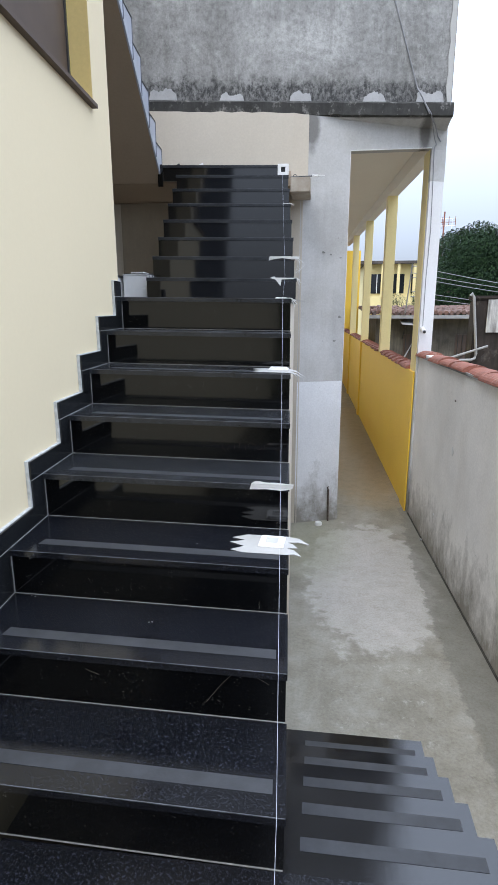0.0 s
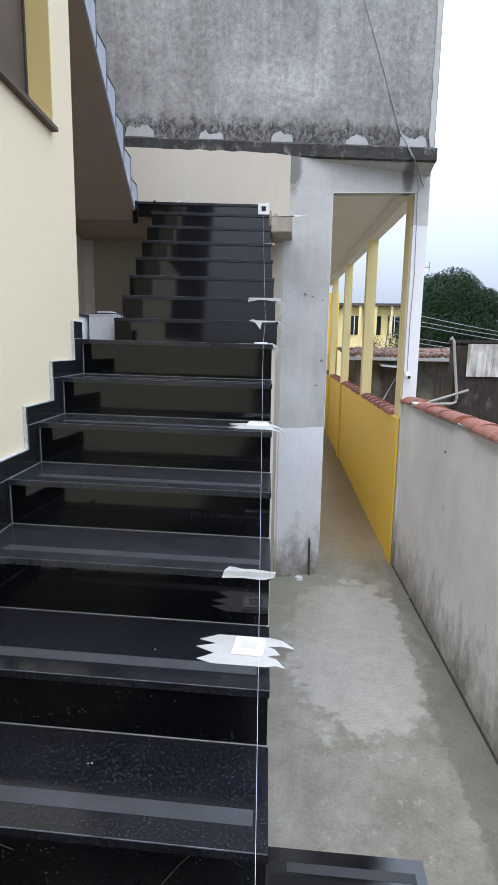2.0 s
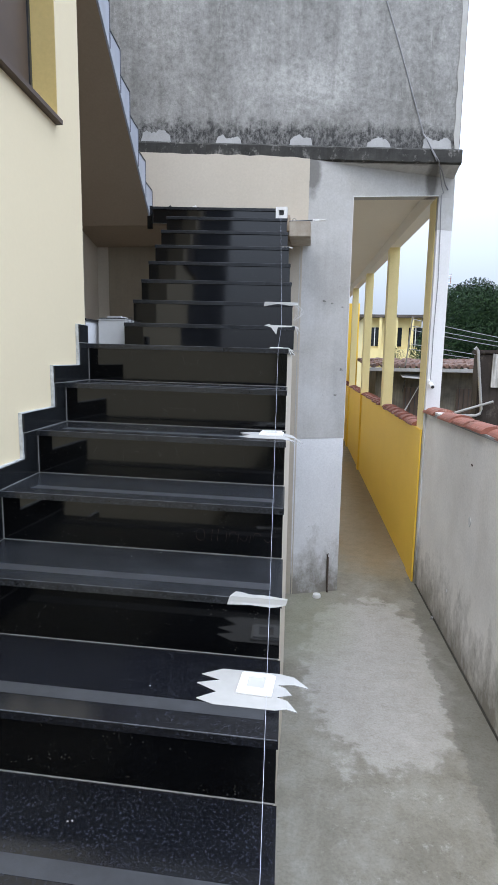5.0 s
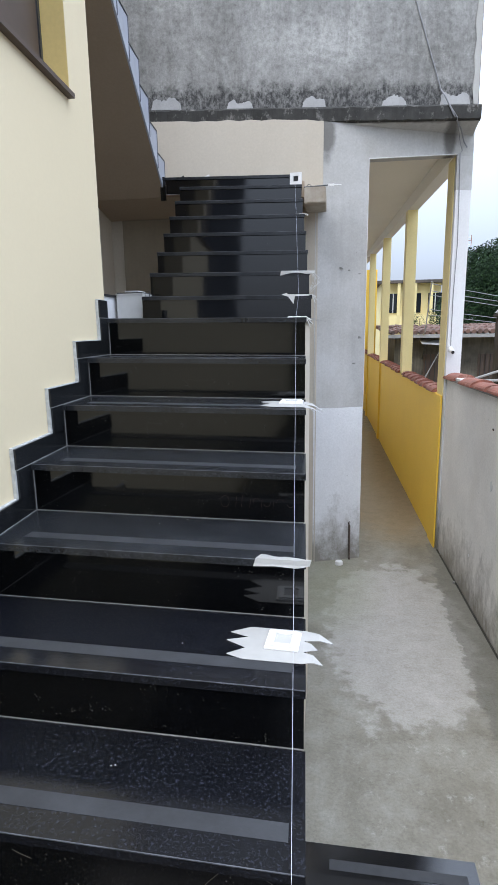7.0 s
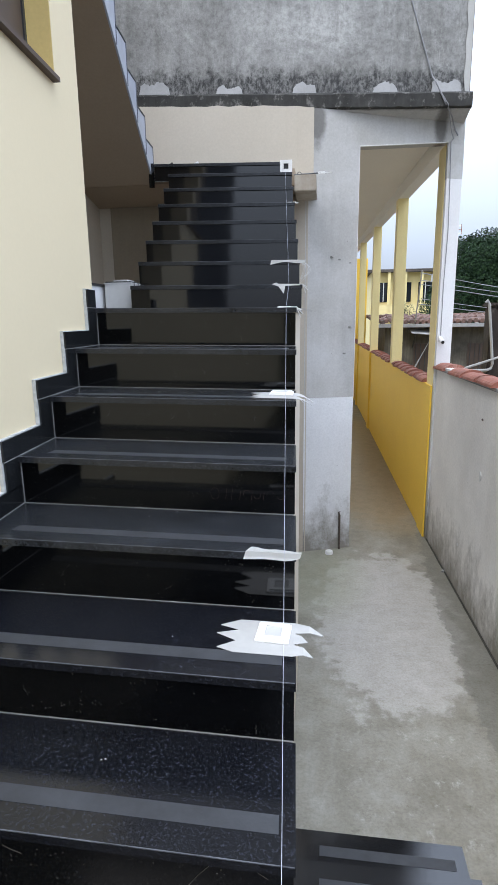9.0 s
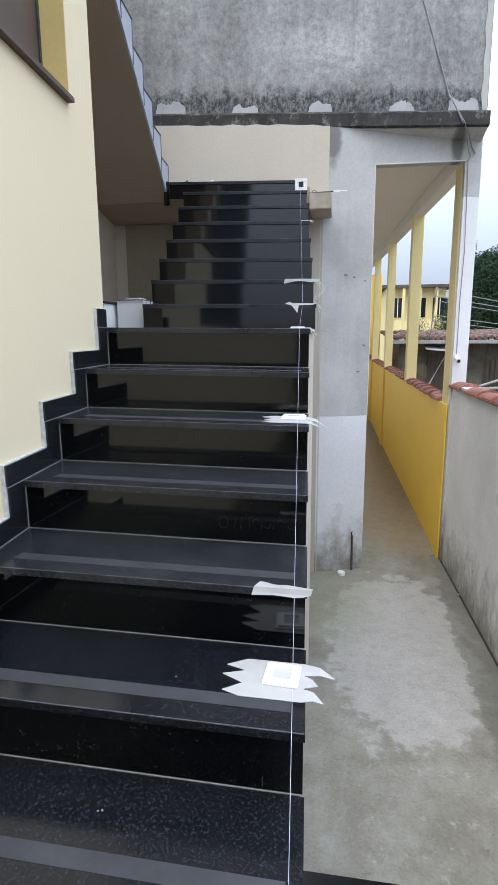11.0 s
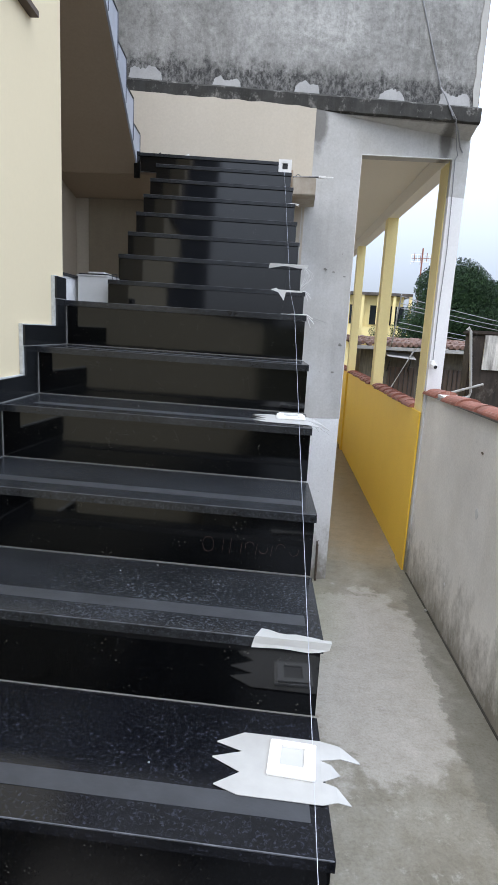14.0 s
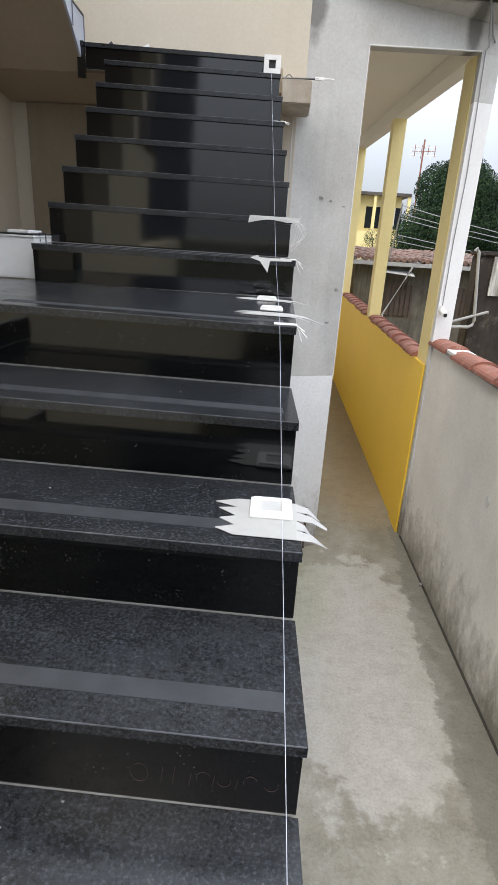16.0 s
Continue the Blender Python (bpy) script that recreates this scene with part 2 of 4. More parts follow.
M_ARRIS = plain("worn_granite_highlight", (0.07, 0.074, 0.085), 0.6, 0, 0.7, 22)
M_GROUT = plain("pale_grout", (0.2, 0.2, 0.195), 0.9, 0, 0.25, 30)
M_CREAM = plaster("cream_wall_paint", (0.8, 0.68, 0.465), (0.75, 0.635, 0.43), 0.35, 0.9, 0.05, 0.6, 0.008, None, 0.25)
M_CEILING = plaster("dull_cream_ceiling_paint", (0.76, 0.71, 0.62), (0.66, 0.61, 0.52), 0.4, 0.9, 0.0, 0.7, 0.05)
M_CREAM_JAMB = plaster("ochre_reveal_paint", (0.66, 0.5, 0.2), (0.5, 0.38, 0.15), 0.3, 0.9, 0.05, 0.6, 0.1)
M_YELLOW = plaster("strong_yellow_paint", (0.94, 0.61, 0.075), (0.84, 0.52, 0.06), 0.4, 1.2, 0.15, 0.5, 0.1)
M_YELLOW_PALE = plaster("pale_yellow_paint", (0.84, 0.7, 0.34), (0.7, 0.56, 0.24), 0.4, 1.0, 0.1, 0.55, 0.08)
M_BEIGE = plaster("beige_wall_paint", (0.56, 0.505, 0.42), (0.47, 0.415, 0.335), 0.45, 1.4, 0.1, 0.7, 0.1)
M_SLAB_END = plaster("weathered_slab_plaster", (0.44, 0.4, 0.34), (0.22, 0.17, 0.12), 0.7, 5.0, 0.3, 0.8, 0.12)
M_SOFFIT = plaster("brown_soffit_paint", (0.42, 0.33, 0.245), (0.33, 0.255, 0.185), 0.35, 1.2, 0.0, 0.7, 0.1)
# the beige of the end wall, darkened to hold the niche's shade
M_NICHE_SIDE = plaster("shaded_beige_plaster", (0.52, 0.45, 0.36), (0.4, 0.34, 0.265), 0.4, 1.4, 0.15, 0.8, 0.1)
# the niche's shade is put into this brown
M_NICHE = plaster("shade_brown_plaster", (0.29, 0.24, 0.175), (0.16, 0.13, 0.095), 0.5, 1.6, 0.2, 0.8, 0.12)
M_OLDTILE = plaster("old_terracotta", (0.22, 0.12, 0.09), (0.06, 0.05, 0.045), 0.9, 2.2, 0.0, 0.9, 0.4, (0.4, 0.33, 0.29))
M_TAPE = plain("masking_tape", (0.37, 0.368, 0.355), 0.75, 0, 0.06, 25)
M_CEMENT = cement_render()
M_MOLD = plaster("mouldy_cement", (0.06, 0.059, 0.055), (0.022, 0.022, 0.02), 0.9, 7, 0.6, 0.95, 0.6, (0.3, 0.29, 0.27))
M_PATCH = plaster("fresh_mortar", (0.35, 0.35, 0.345), (0.24, 0.24, 0.235), 0.6, 9, 0.1, 0.9, 0.5)
M_PIER = plaster("grey_primer", (0.5, 0.495, 0.475), (0.33, 0.315, 0.28), 0.75, 2.1, 0.3, 0.8, 0.12, (0.54, 0.54, 0.54))


def stain_shade_primer():
    """Grey primer with stain runs and, below the ledge, shadow painted in as dark blots."""
    m, n, l, b = nodes_of("stained_shaded_grey_primer")
    c = world_coords(n)
    col = ramp(n, l, noise_tex(n, l, c, 2.1, 10, 0.68), [(0.34, (0.42, 0.41, 0.385)), (0.55, (0.485, 0.48, 0.465)), (0.7, (0.53, 0.53, 0.52))])
    runs = ramp(n, l, noise_tex(n, l, c, 3.0, 8, 0.7, (4.5, 4.5, 0.28)), [(0.5, (0, 0, 0)), (0.76, (0.3, 0.3, 0.3))])
    col = mix(n, l, runs, col, (0.3, 0.29, 0.265))
    # blots stain the primer; those under the ledge also carry its painted shadow
    for centre, size, k in (((-0.02, 4.15, 4.12), (0.07, 1, 0.22), 0.75), ((1.12, 4.45, 4.12), (0.06, 1, 0.17), 0.8), ((0.55, 4.2, 4.222), (0.9, 1, 0.013), 0.8), ((0.15, 4.2, 3.2), (0.22, 1, 0.3), 0.22), ((0.33, 4.2, 2.1), (0.12, 1, 0.45), 0.2)):
        blot = masked(n, l, c, centre, size, 0.3, 6.0, 1.2)
        col = mix(n, l, scaled(n, l, blot, k), col, (0.1, 0.095, 0.085))
    pits = ramp(n, l, noise_tex(n, l, c, 24, 8, 0.75), [(0.3, (0.35, 0.35, 0.35)), (0.335, (1, 1, 1))])
    col = mix(n, l, 0.7, col, pits, "MULTIPLY")
    finish(n, l, b, c, col, 0.8, 0.15)
    return m


M_STAIN_SHADE = stain_shade_primer()
M_WHITE_FOOT = dirty_foot("white_paint_soiled_foot", (0.72, 0.73, 0.74), (0.19, 0.17, 0.135), 0.85)
M_WHITE = plaster("white_wall_paint", (0.74, 0.74, 0.74), (0.6, 0.59, 0.57), 0.35, 2.2, 0.15, 0.7, 0.1)
M_GREYWALL = dirty_foot("stained_grey_wall", (0.87, 0.845, 0.8), (0.2, 0.18, 0.14), 0.8, True)
M_BACKWALL = plaster("olive_reflected_wall", (0.2, 0.19, 0.13), (0.13, 0.12, 0.08), 0.5, 1.0, 0.2, 0.9, 0.2)
M_CONCRETE = concrete_floor()
M_TILE = plaster("terracotta", (0.3, 0.105, 0.07), (0.15, 0.07, 0.055), 0.85, 9, 0.0, 0.85, 0.6, (0.42, 0.28, 0.23))
M_PAPER = plain("white_paper_tape", (0.66, 0.66, 0.64), 0.7, 0, 0.04, 20)
M_STRING = plain("nylon_string", (0.5, 0.53, 0.62), 0.5, 0, 0.05, 20)
M_PLASTIC = plain("white_plastic", (0.8, 0.8, 0.79), 0.35, 0, 0.03, 20)
M_BACKHOUSE = plain("dark_blue_grey_render", (0.1, 0.105, 0.12), 0.8, 0, 0.3, 1.2)
M_DARK = plain("dark_brown_interior", (0.085, 0.058, 0.045), 0.6, 0, 0.2, 3)
M_BLACK = plain("black_plastic", (0.02, 0.02, 0.022), 0.4)
M_CABLE = plain("grey_cable_sheath", (0.25, 0.25, 0.26), 0.5)
M_METAL = plain("painted_pale_metal", (0.46, 0.49, 0.56), 0.4, 0, 0.12, 6)
M_STEEL = plain("dark_steel_edge", (0.06, 0.065, 0.07), 0.4, 0.5)
M_SEAM = plain("grey_joint_sealant", (0.13, 0.14, 0.17), 0.7, 0, 0.2, 20)
M_JOINT = plaster("dark_mossy_dirt", (0.055, 0.05, 0.04), (0.02, 0.02, 0.016), 0.8, 6, 0.0, 0.95, 0.4)
M_INSET = plain("pale_grey_plastic", (0.45, 0.45, 0.44), 0.5, 0, 0.05, 20)
# olive wall darkened to hold the shade of the eave and awning
M_LOWWALL = plaster("shaded_olive_house_paint", (0.17, 0.155, 0.125), (0.03, 0.026, 0.022), 0.85, 1.5, 0.8, 0.9, 0.2)
M_REDWALL = plaster("stained_red_brown_wall", (0.1, 0.05, 0.035), (0.015, 0.012, 0.011), 0.9, 1.2, 0.7, 0.9, 0.2)
M_RUST = plaster("rusty_dark_wall", (0.12, 0.09, 0.07), (0.04, 0.03, 0.025), 0.8, 2.5, 0.7, 0.9, 0.3, (0.3, 0.27, 0.24))
M_FARWALL = plaster("far_house_paint", (0.13, 0.11, 0.095), (0.035, 0.03, 0.025), 0.9, 1.2, 0.6, 0.9, 0.2)
M_TANK = plaster("streaked_tank_wall", (0.045, 0.034, 0.028), (0.008, 0.006, 0.005), 0.9, 2.2, 1.0, 0.9, 0.3, (0.14, 0.12, 0.105))
M_DRIP = plaster("streaked_white_band", (0.66, 0.65, 0.62), (0.03, 0.025, 0.02), 0.75, 1.7, 1.0, 0.9, 0.3)
M_BARK = plain("bark", (0.09, 0.07, 0.05), 0.9, 0, 0.3, 6)
M_EARTH = plaster("bare_earth", (0.16, 0.14, 0.11), (0.09, 0.09, 0.06), 0.7, 0.4, 0.0, 0.95, 0.3)


def leaf_material():
    m, n, l, b = nodes_of("leaves")
    rnd = n.new("ShaderNodeNewGeometry").outputs["Random Per Island"]
    l.new(ramp(n, l, rnd, [(0.0, (0.006, 0.017, 0.008)), (0.6, (0.014, 0.036, 0.014)), (1.0, (0.035, 0.075, 0.026))]), b.inputs["Base Color"])
    b.inputs["Roughness"].default_value = 0.8
    b.inputs["Specular IOR Level"].default_value = 0.2
    return m


M_LEAF = leaf_material()
glass = bpy.data.materials.new("dark_glass")
glass.use_nodes = True
glass.node_tree.nodes["Principled BSDF"].inputs["Base Color"].default_value = (0.02, 0.025, 0.03, 1)
glass.node_tree.nodes["Principled BSDF"].inputs["Roughness"].default_value = 0.08

# ---- mesh helpers ----
def mesh_object(name, bm, material, parent=None, bevel=0.0):
    if bevel:
        bmesh.ops.bevel(bm, geom=[e for e in bm.edges if e.is_manifold and e.calc_face_angle(0) > 0.6], offset=bevel, segments=2, affect="EDGES", clamp_overlap=True)
    bmesh.ops.recalc_face_normals(bm, faces=bm.faces)
    me = bpy.data.meshes.new(name)
    bm.to_mesh(me)
    bm.free()
    me.materials.append(material)
    ob = new(name, me)
    if parent:
        ob.parent = parent
    return ob


def part(name, bm, material, parent, label="", bevel=0.0):
    ob = mesh_object(name, bm, material, parent, bevel)
    return tagged(ob, label) if label else ob


def structure(name, bm, material, label, category, bevel=0.0):
    return tagged(mesh_object(name, bm, material, None, bevel), label, category, kind="structure")


def thing(name, label, category, group="", kind=""):
    return tagged(new(name), label, category, group, kind)


def box(x0, x1, y0, y1, z0, z1, bm=None):
    bm = bm or bmesh.new()
    m = Matrix.LocRotScale(((x0 + x1) / 2, (y0 + y1) / 2, (z0 + z1) / 2), None, (x1 - x0, y1 - y0, z1 - z0))
    bmesh.ops.create_cube(bm, size=1, matrix=m)
    return bm


def prism(outline, axis, a, b, bm=None):
    """An outline in the plane across the axis, drawn out from a to b. Along x the outline is (y, z), along y (x, z), along z (x, y)."""
    bm = bm or bmesh.new()
    def at(p, d):
        return {"x": (d, p[0], p[1]), "y": (p[0], d, p[1]), "z": (p[0], p[1], d)}[axis]
    lo = [bm.verts.new(at(p, a)) for p in outline]
    hi = [bm.verts.new(at(p, b)) for p in outline]
    bm.faces.new(lo)
    bm.faces.new(hi[::-1])
    for i in range(len(outline)):
        j = (i + 1) % len(outline)
        bm.faces.new((lo[i], lo[j], hi[j], hi[i]))
    return bm


def hexa(corners, bm=None):
    """A block from its four lower and four upper corners, each set running round."""
    bm = bm or bmesh.new()
    v = [bm.verts.new(c) for c in corners]
    for f in ((0, 1, 2, 3), (7, 6, 5, 4), (0, 4, 5, 1), (1, 5, 6, 2), (2, 6, 7, 3), (3, 7, 4, 0)):
        bm.faces.new([v[i] for i in f])
    return bm


def tube(points, radius, bm=None, sides=6):
    """A round rod along points."""
    bm = bm or bmesh.new()
    points = [Vector(p) for p in points]
    rings = []
    for i, p in enumerate(points):
        d = (points[min(i + 1, len(points) - 1)] - points[max(i - 1, 0)]).normalized()
        a = d.orthogonal().normalized() if abs(d.z) > 0.95 else d.cross(Vector((0, 0, 1))).normalized()
        b = d.cross(a)
        rings.append([bm.verts.new(p + radius * (math.cos(k * math.tau / sides) * a + math.sin(k * math.tau / sides) * b)) for k in range(sides)])
    for r, s in zip(rings, rings[1:]):
        for k in range(sides):
            bm.faces.new((r[k], r[(k + 1) % sides], s[(k + 1) % sides], s[k]))
    bm.faces.new(rings[0][::-1])
    bm.faces.new(rings[-1])
    return bm


# ---- measures of the stairs ----
# front edges of the lower landing and of the eight hand-laid steps above it: y, z
NOSES = ((-1.248, 1.048), (-0.948, 1.219), (-0.651, 1.391), (-0.350, 1.561), (-0.033, 1.741), (0.273, 1.916), (0.572, 2.088), (0.871, 2.261), (1.174, 2.439))
UP_RISE, UP_RUN, UP_Y, UP_Z = 0.1588, 0.2339, 1.9153, 2.5847
TOP_Z = 3.674


def nose(i):
    """Front edge of tread i: y, z."""
    if i <= 8:
        return NOSES[i]
    return UP_Y + UP_RUN * (i - 9), min(TOP_Z, UP_Z + UP_RISE * (i - 9))


def edge_x(y):
    """The open side of the stairs, which runs slightly askew to the walls."""
    return -0.002 - 0.0558 * (y - 0.271) if y < 1.8 else -0.0487 - 0.1057 * (y - 1.83)


def fall(y):
    """Slope of the treads down to the open side."""
    return 0.0125 if y < 1.8 else 0.0088


def turned_y(y, x):
    """The upper steps stand square to their own flight, so their far end comes forward."""
    return 0.0877 * (x - edge_x(y)) if y > 1.82 else 0.0


def left_x(y):
    return wall_x(y) + 0.002 if y < 1.2 else -1.072 - 0.0875 * (y - 1.83)


WALL_L_END = 1.205


def wall_x(y):
    """Face of the cream wall, which runs slightly askew like the stairs."""
    return -0.996 - 0.0645 * (y - 0.29)


def wall_block(y0, y1, d0, d1, z0, z1, bm=None):
    """A block along the cream wall, from d0 to d1 in front of its face."""
    a, b = wall_x(y0), wall_x(y1)
    return hexa([(a + d0, y0, z0), (a + d1, y0, z0), (b + d1, y1, z0), (b + d0, y1, z0), (a + d0, y0, z1), (a + d1, y0, z1), (b + d1, y1, z1), (b + d0, y1, z1)], bm)


LANDING_Z = NOSES[0][1]

# ---- ground and floors ----
bm = bmesh.new()
bmesh.ops.create_grid(bm, x_segments=60, y_segments=60, size=400)
for v in bm.verts:
    v.co.z = -0.35
structure("ground", bm, M_EARTH, "bare earth and grass between the houses", "ground")
structure("floor", box(-0.9, 1.5, -6, 18, -0.3, 0.0), M_CONCRETE, "worn grey concrete corridor floor with pale patches", "floor")

# ---- walls and buildings ----
# cream house wall with a window opening above the stairs
bm = wall_block(-0.75, WALL_L_END, -0.16, 0, -0.3, 3.367)
# out of view; kept low so the upper risers reflect sky
wall_block(-5.5, -0.75, -0.16, 0, -0.3, 2.5, bm)
wall_block(0.945, WALL_L_END, -0.16, 0, 3.367, 5.2, bm)
wall_block(-0.75, WALL_L_END, -0.16, 0, 5.2, 6.6, bm)
structure("wall_west", bm, M_CREAM, "cream painted house wall with a window opening", "wall", 0.006)
win = tagged(new("window_1"), "window with dark brown sill and shutter in cream wall", "window", kind="structure")
part("window_sill", wall_block(-0.74, 0.925, -0.16, 0.03, 3.348, 3.366), M_DARK, win, "dark brown sill", 0.003)
part("reveal", wall_block(0.9425, 0.948, -0.158, -0.002, 3.368, 5.198), M_CREAM_JAMB, win, "ochre painted reveal")
part("window_frame", wall_block(0.925, 0.942, -0.155, -0.106, 3.368, 5.198), M_STEEL, win, "dark metal frame")
part("shutter", wall_block(-0.748, 0.9245, -0.15, -0.113, 3.368, 5.198), M_DARK, win, "dark brown shutter")

# stairwell end wall and the side wall of the niche under the flight
bm = prism([(-2.4, -0.3), (-0.097, -0.3), (-0.094, 3.62), (-0.05, 3.632), (-0.05, 4.2), (-0.6, 4.235), (-1.2, 4.26), (-2.4, 4.3)], "y", 3.96, 4.3)
rnd = random.Random(12)
steps = [-2.4 + 0.1 * k for k in range(24)] + [-0.05]
rows = []
for x in steps:
    yf = 4.0 + 0.147 * (x + 0.05) - 0.014
    zt = 4.236 + rnd.uniform(-0.007, 0.007) - 0.02 * max(0, (x + 0.4) / 0.35)
    rows.append([bm.verts.new(p) for p in ((x, min(yf, 3.957), 3.632), (x, min(yf, 3.957), zt), (x, 3.9575, zt), (x, 3.9575, 3.632))])
for a, b in zip(rows, rows[1:]):
    for k in range(4):
        bm.faces.new((a[k], a[(k + 1) % 4], b[(k + 1) % 4], b[k]))
bm.faces.new(rows[0])
bm.faces.new(rows[-1][::-1])
structure("wall_north", bm, M_BEIGE, "beige painted end wall of the stairwell", "wall")
structure("wall_niche", box(-2.3, -2.1, 1.05, 3.958, -0.3, 6.5), M_NICHE_SIDE, "beige wall beside the niche under the stairs", "wall")
# unseen; closes off the house, and its dark colour cuts bounce into the niche
structure("wall_house_back", box(-2.098, wall_x(1) - 0.164, 0.9, WALL_L_END - 0.002, -0.3, 6.5), M_NICHE, "unseen dull brown back of the house wall", "wall")
# sheet added in front of the end wall to darken the niche
structure("wall_niche_back", box(-1.98, -0.75, 3.935, 3.9585, 2.2, 3.444), M_NICHE, "niche back sheet with the shade put into its dull brown", "wall")
structure("floor_niche", box(-2.1, -1.1, 1.05, 3.96, 2.2, 2.402), M_TREAD, "dark granite landing floor", "floor")

# tall cement rendered wall over a projecting ledge; this front stands slightly askew
def ledge_y(x):
    return 4.0 + 0.147 * (x + 0.05)
def front_y(x):
    return 4.13 + 0.36 * (x - 0.36)
def front_block(x0, x1, z0, z1, z0b=None, deep=0.14, proud=0.0, bm=None):
    """A block of the slanted front wall; z0b: its underside at x1."""
    a, b = front_y(x0) - proud, front_y(x1) - proud
    zb = z0 if z0b is None else z0b
    return hexa([(x0, a, z0), (x1, b, zb), (x1, b + deep, zb), (x0, a + deep, z0), (x0, a, z1), (x1, b, z1), (x1, b + deep, z1), (x0, a + deep, z1)], bm)
bm = hexa([(-4.2, ledge_y(-4.2) + 0.07, 4.3), (1.33, ledge_y(1.31) + 0.07, 4.3), (1.33, 4.85, 4.3), (-4.2, 4.6, 4.3),
           (-4.2, ledge_y(-4.2) + 0.07, 8.2), (1.318, ledge_y(1.31) + 0.07, 8.2), (1.318, 4.85, 8.2), (-4.2, 4.6, 8.2)])
structure("wall_upper", bm, M_CEMENT, "tall weathered grey cement rendered wall", "wall", 0.01)
rnd = random.Random(4)
bm = bmesh.new()
xs = [-2.6 + 0.05 * k for k in range(79)] + [1.345]
loops = []
for x in xs:
    j, q = rnd.uniform(-0.005, 0.005), rnd.uniform(-0.005, 0.005)
    y = ledge_y(x)
    loops.append([bm.verts.new(p) for p in ((x, y + j, 4.222 + q), (x, y - 0.004 + j, 4.325 + q), (x, y + 0.02, 4.345), (x, y + 0.09, 4.36), (x, y + 0.6, 4.36), (x, y + 0.6, 4.222), (x, y + 0.03, 4.215))])
for a, b in zip(loops, loops[1:]):
    for k in range(7):
        bm.faces.new((a[k], a[(k + 1) % 7], b[(k + 1) % 7], b[k]))
bm.faces.new(loops[0]); bm.faces.new(loops[-1][::-1])
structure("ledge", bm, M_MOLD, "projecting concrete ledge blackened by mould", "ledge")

# grey pier, lintel and post round the corridor opening
bm = front_block(-0.12, 0.363, 1.617, 4.214)
front_block(0.363, 1.203, 3.925, 4.214, 4.0, 0.14, 0.0, bm)
front_block(1.203, 1.357, 3.981, 4.214, None, 0.14, 0.0, bm)
structure("pier_upper", bm, M_STAIN_SHADE, "grey primed wall pier and lintel with scuffs", "wall")
structure("pier_lower", front_block(-0.12, 0.365, -0.3, 1.615, None, 0.14, 0.002), M_WHITE_FOOT, "white painted foot of the wall pier", "wall", 0.005)
structure("post_upper", front_block(1.203, 1.359, 3.68, 3.98, None, 0.14, 0.002), M_PIER, "grey top of the corner post", "post")
structure("post_foot", front_block(1.205, 1.359, -0.2, 1.86, None, 0.14, 0.001), M_WHITE_FOOT, "white soiled foot of the corner post", "post")
structure("post_lower", front_block(1.205, 1.357, 1.861, 3.679, None, 0.14, 0.003), M_WHITE, "white painted corner post", "post", 0.005)

bm = front_block(0.3635, 0.3695, 1.612, 3.924, None, 0.02, 0.004)
front_block(0.3635, 1.202, 3.918, 3.9245, 3.993, 0.02, 0.004, bm)
for v in bm.verts:
    if v.co.x > 1.19 and 3.921 < v.co.z < 3.95:
        v.co.z = 3.999
structure("trim", bm, M_WHITE, "thin white painted edge round the corridor opening", "trim")
# plaster cove under the ledge
bm = bmesh.new()
rows = []
rnd = random.Random(21)
for k in range(29):
    x = 0.14 + 1.2 * k / 28
    low = 4.2 - 0.035 * k / 28
    j = rnd.uniform(-0.004, 0.004)
    rows.append([bm.verts.new(p) for p in ((x, ledge_y(x) + 0.035, 4.2135), (x, front_y(x) + 0.01, 4.2135), (x, front_y(x) + 0.01, low + 0.004 + j), (x, front_y(x) - 0.004, low + j), (x, ledge_y(x) * 0.45 + front_y(x) * 0.55 + 0.01, low * 0.5 + 2.106 + j))])
for a, b in zip(rows, rows[1:]):
    for k in range(5):
        bm.faces.new((a[k], a[(k + 1) % 5], b[(k + 1) % 5], b[k]))
bm.faces.new(rows[0])
bm.faces.new(rows[-1][::-1])
structure("cove", bm, M_STAIN_SHADE, "stained grey plaster cove under the ledge", "cove")

# covered corridor: askew to the rest by a degree and a half
def corridor_x(y):
    return 1.19 - 0.024 * (y - 4.7)
def corridor_block(y0, y1, dx0, dx1, z0, z1, bm=None):
    a, b = corridor_x(y0), corridor_x(y1)
    return hexa([(a + dx0, y0, z0), (a + dx1, y0, z0), (b + dx1, y1, z0), (b + dx0, y1, z0), (a + dx0, y0, z1), (a + dx1, y0, z1), (b + dx1, y1, z1), (b + dx0, y1, z1)], bm)
structure("wall_parapet", corridor_block(4.62, 18, 0, 0.14, -0.3, 1.68), M_YELLOW, "strong yellow painted corridor parapet", "wall", 0.004)
structure("wall_corridor", box(-0.2, -0.05, 4.462, 18, -0.3, 4.16), M_CEILING, "pale cream corridor house wall", "wall")
structure("wall_corridor_end", box(0.0, 1.4, 18.0, 18.2, -0.3, 4.3), M_YELLOW, "yellow wall closing the corridor", "wall")
def sloped(bm):
    """Lifts a block by the corridor's gentle rise."""
    for v in bm.verts:
        v.co.z += 0.033 * (v.co.y - 4.6)
    return bm
structure("ceiling", sloped(corridor_block(4.52, 18, -1.2, 0.14, 4.17, 4.3)), M_CEILING, "cream painted corridor ceiling", "ceiling")
structure("beam", sloped(corridor_block(4.52, 18, -0.01, 0.14, 4.005, 4.168)), M_CEILING, "cream painted edge beam", "beam")
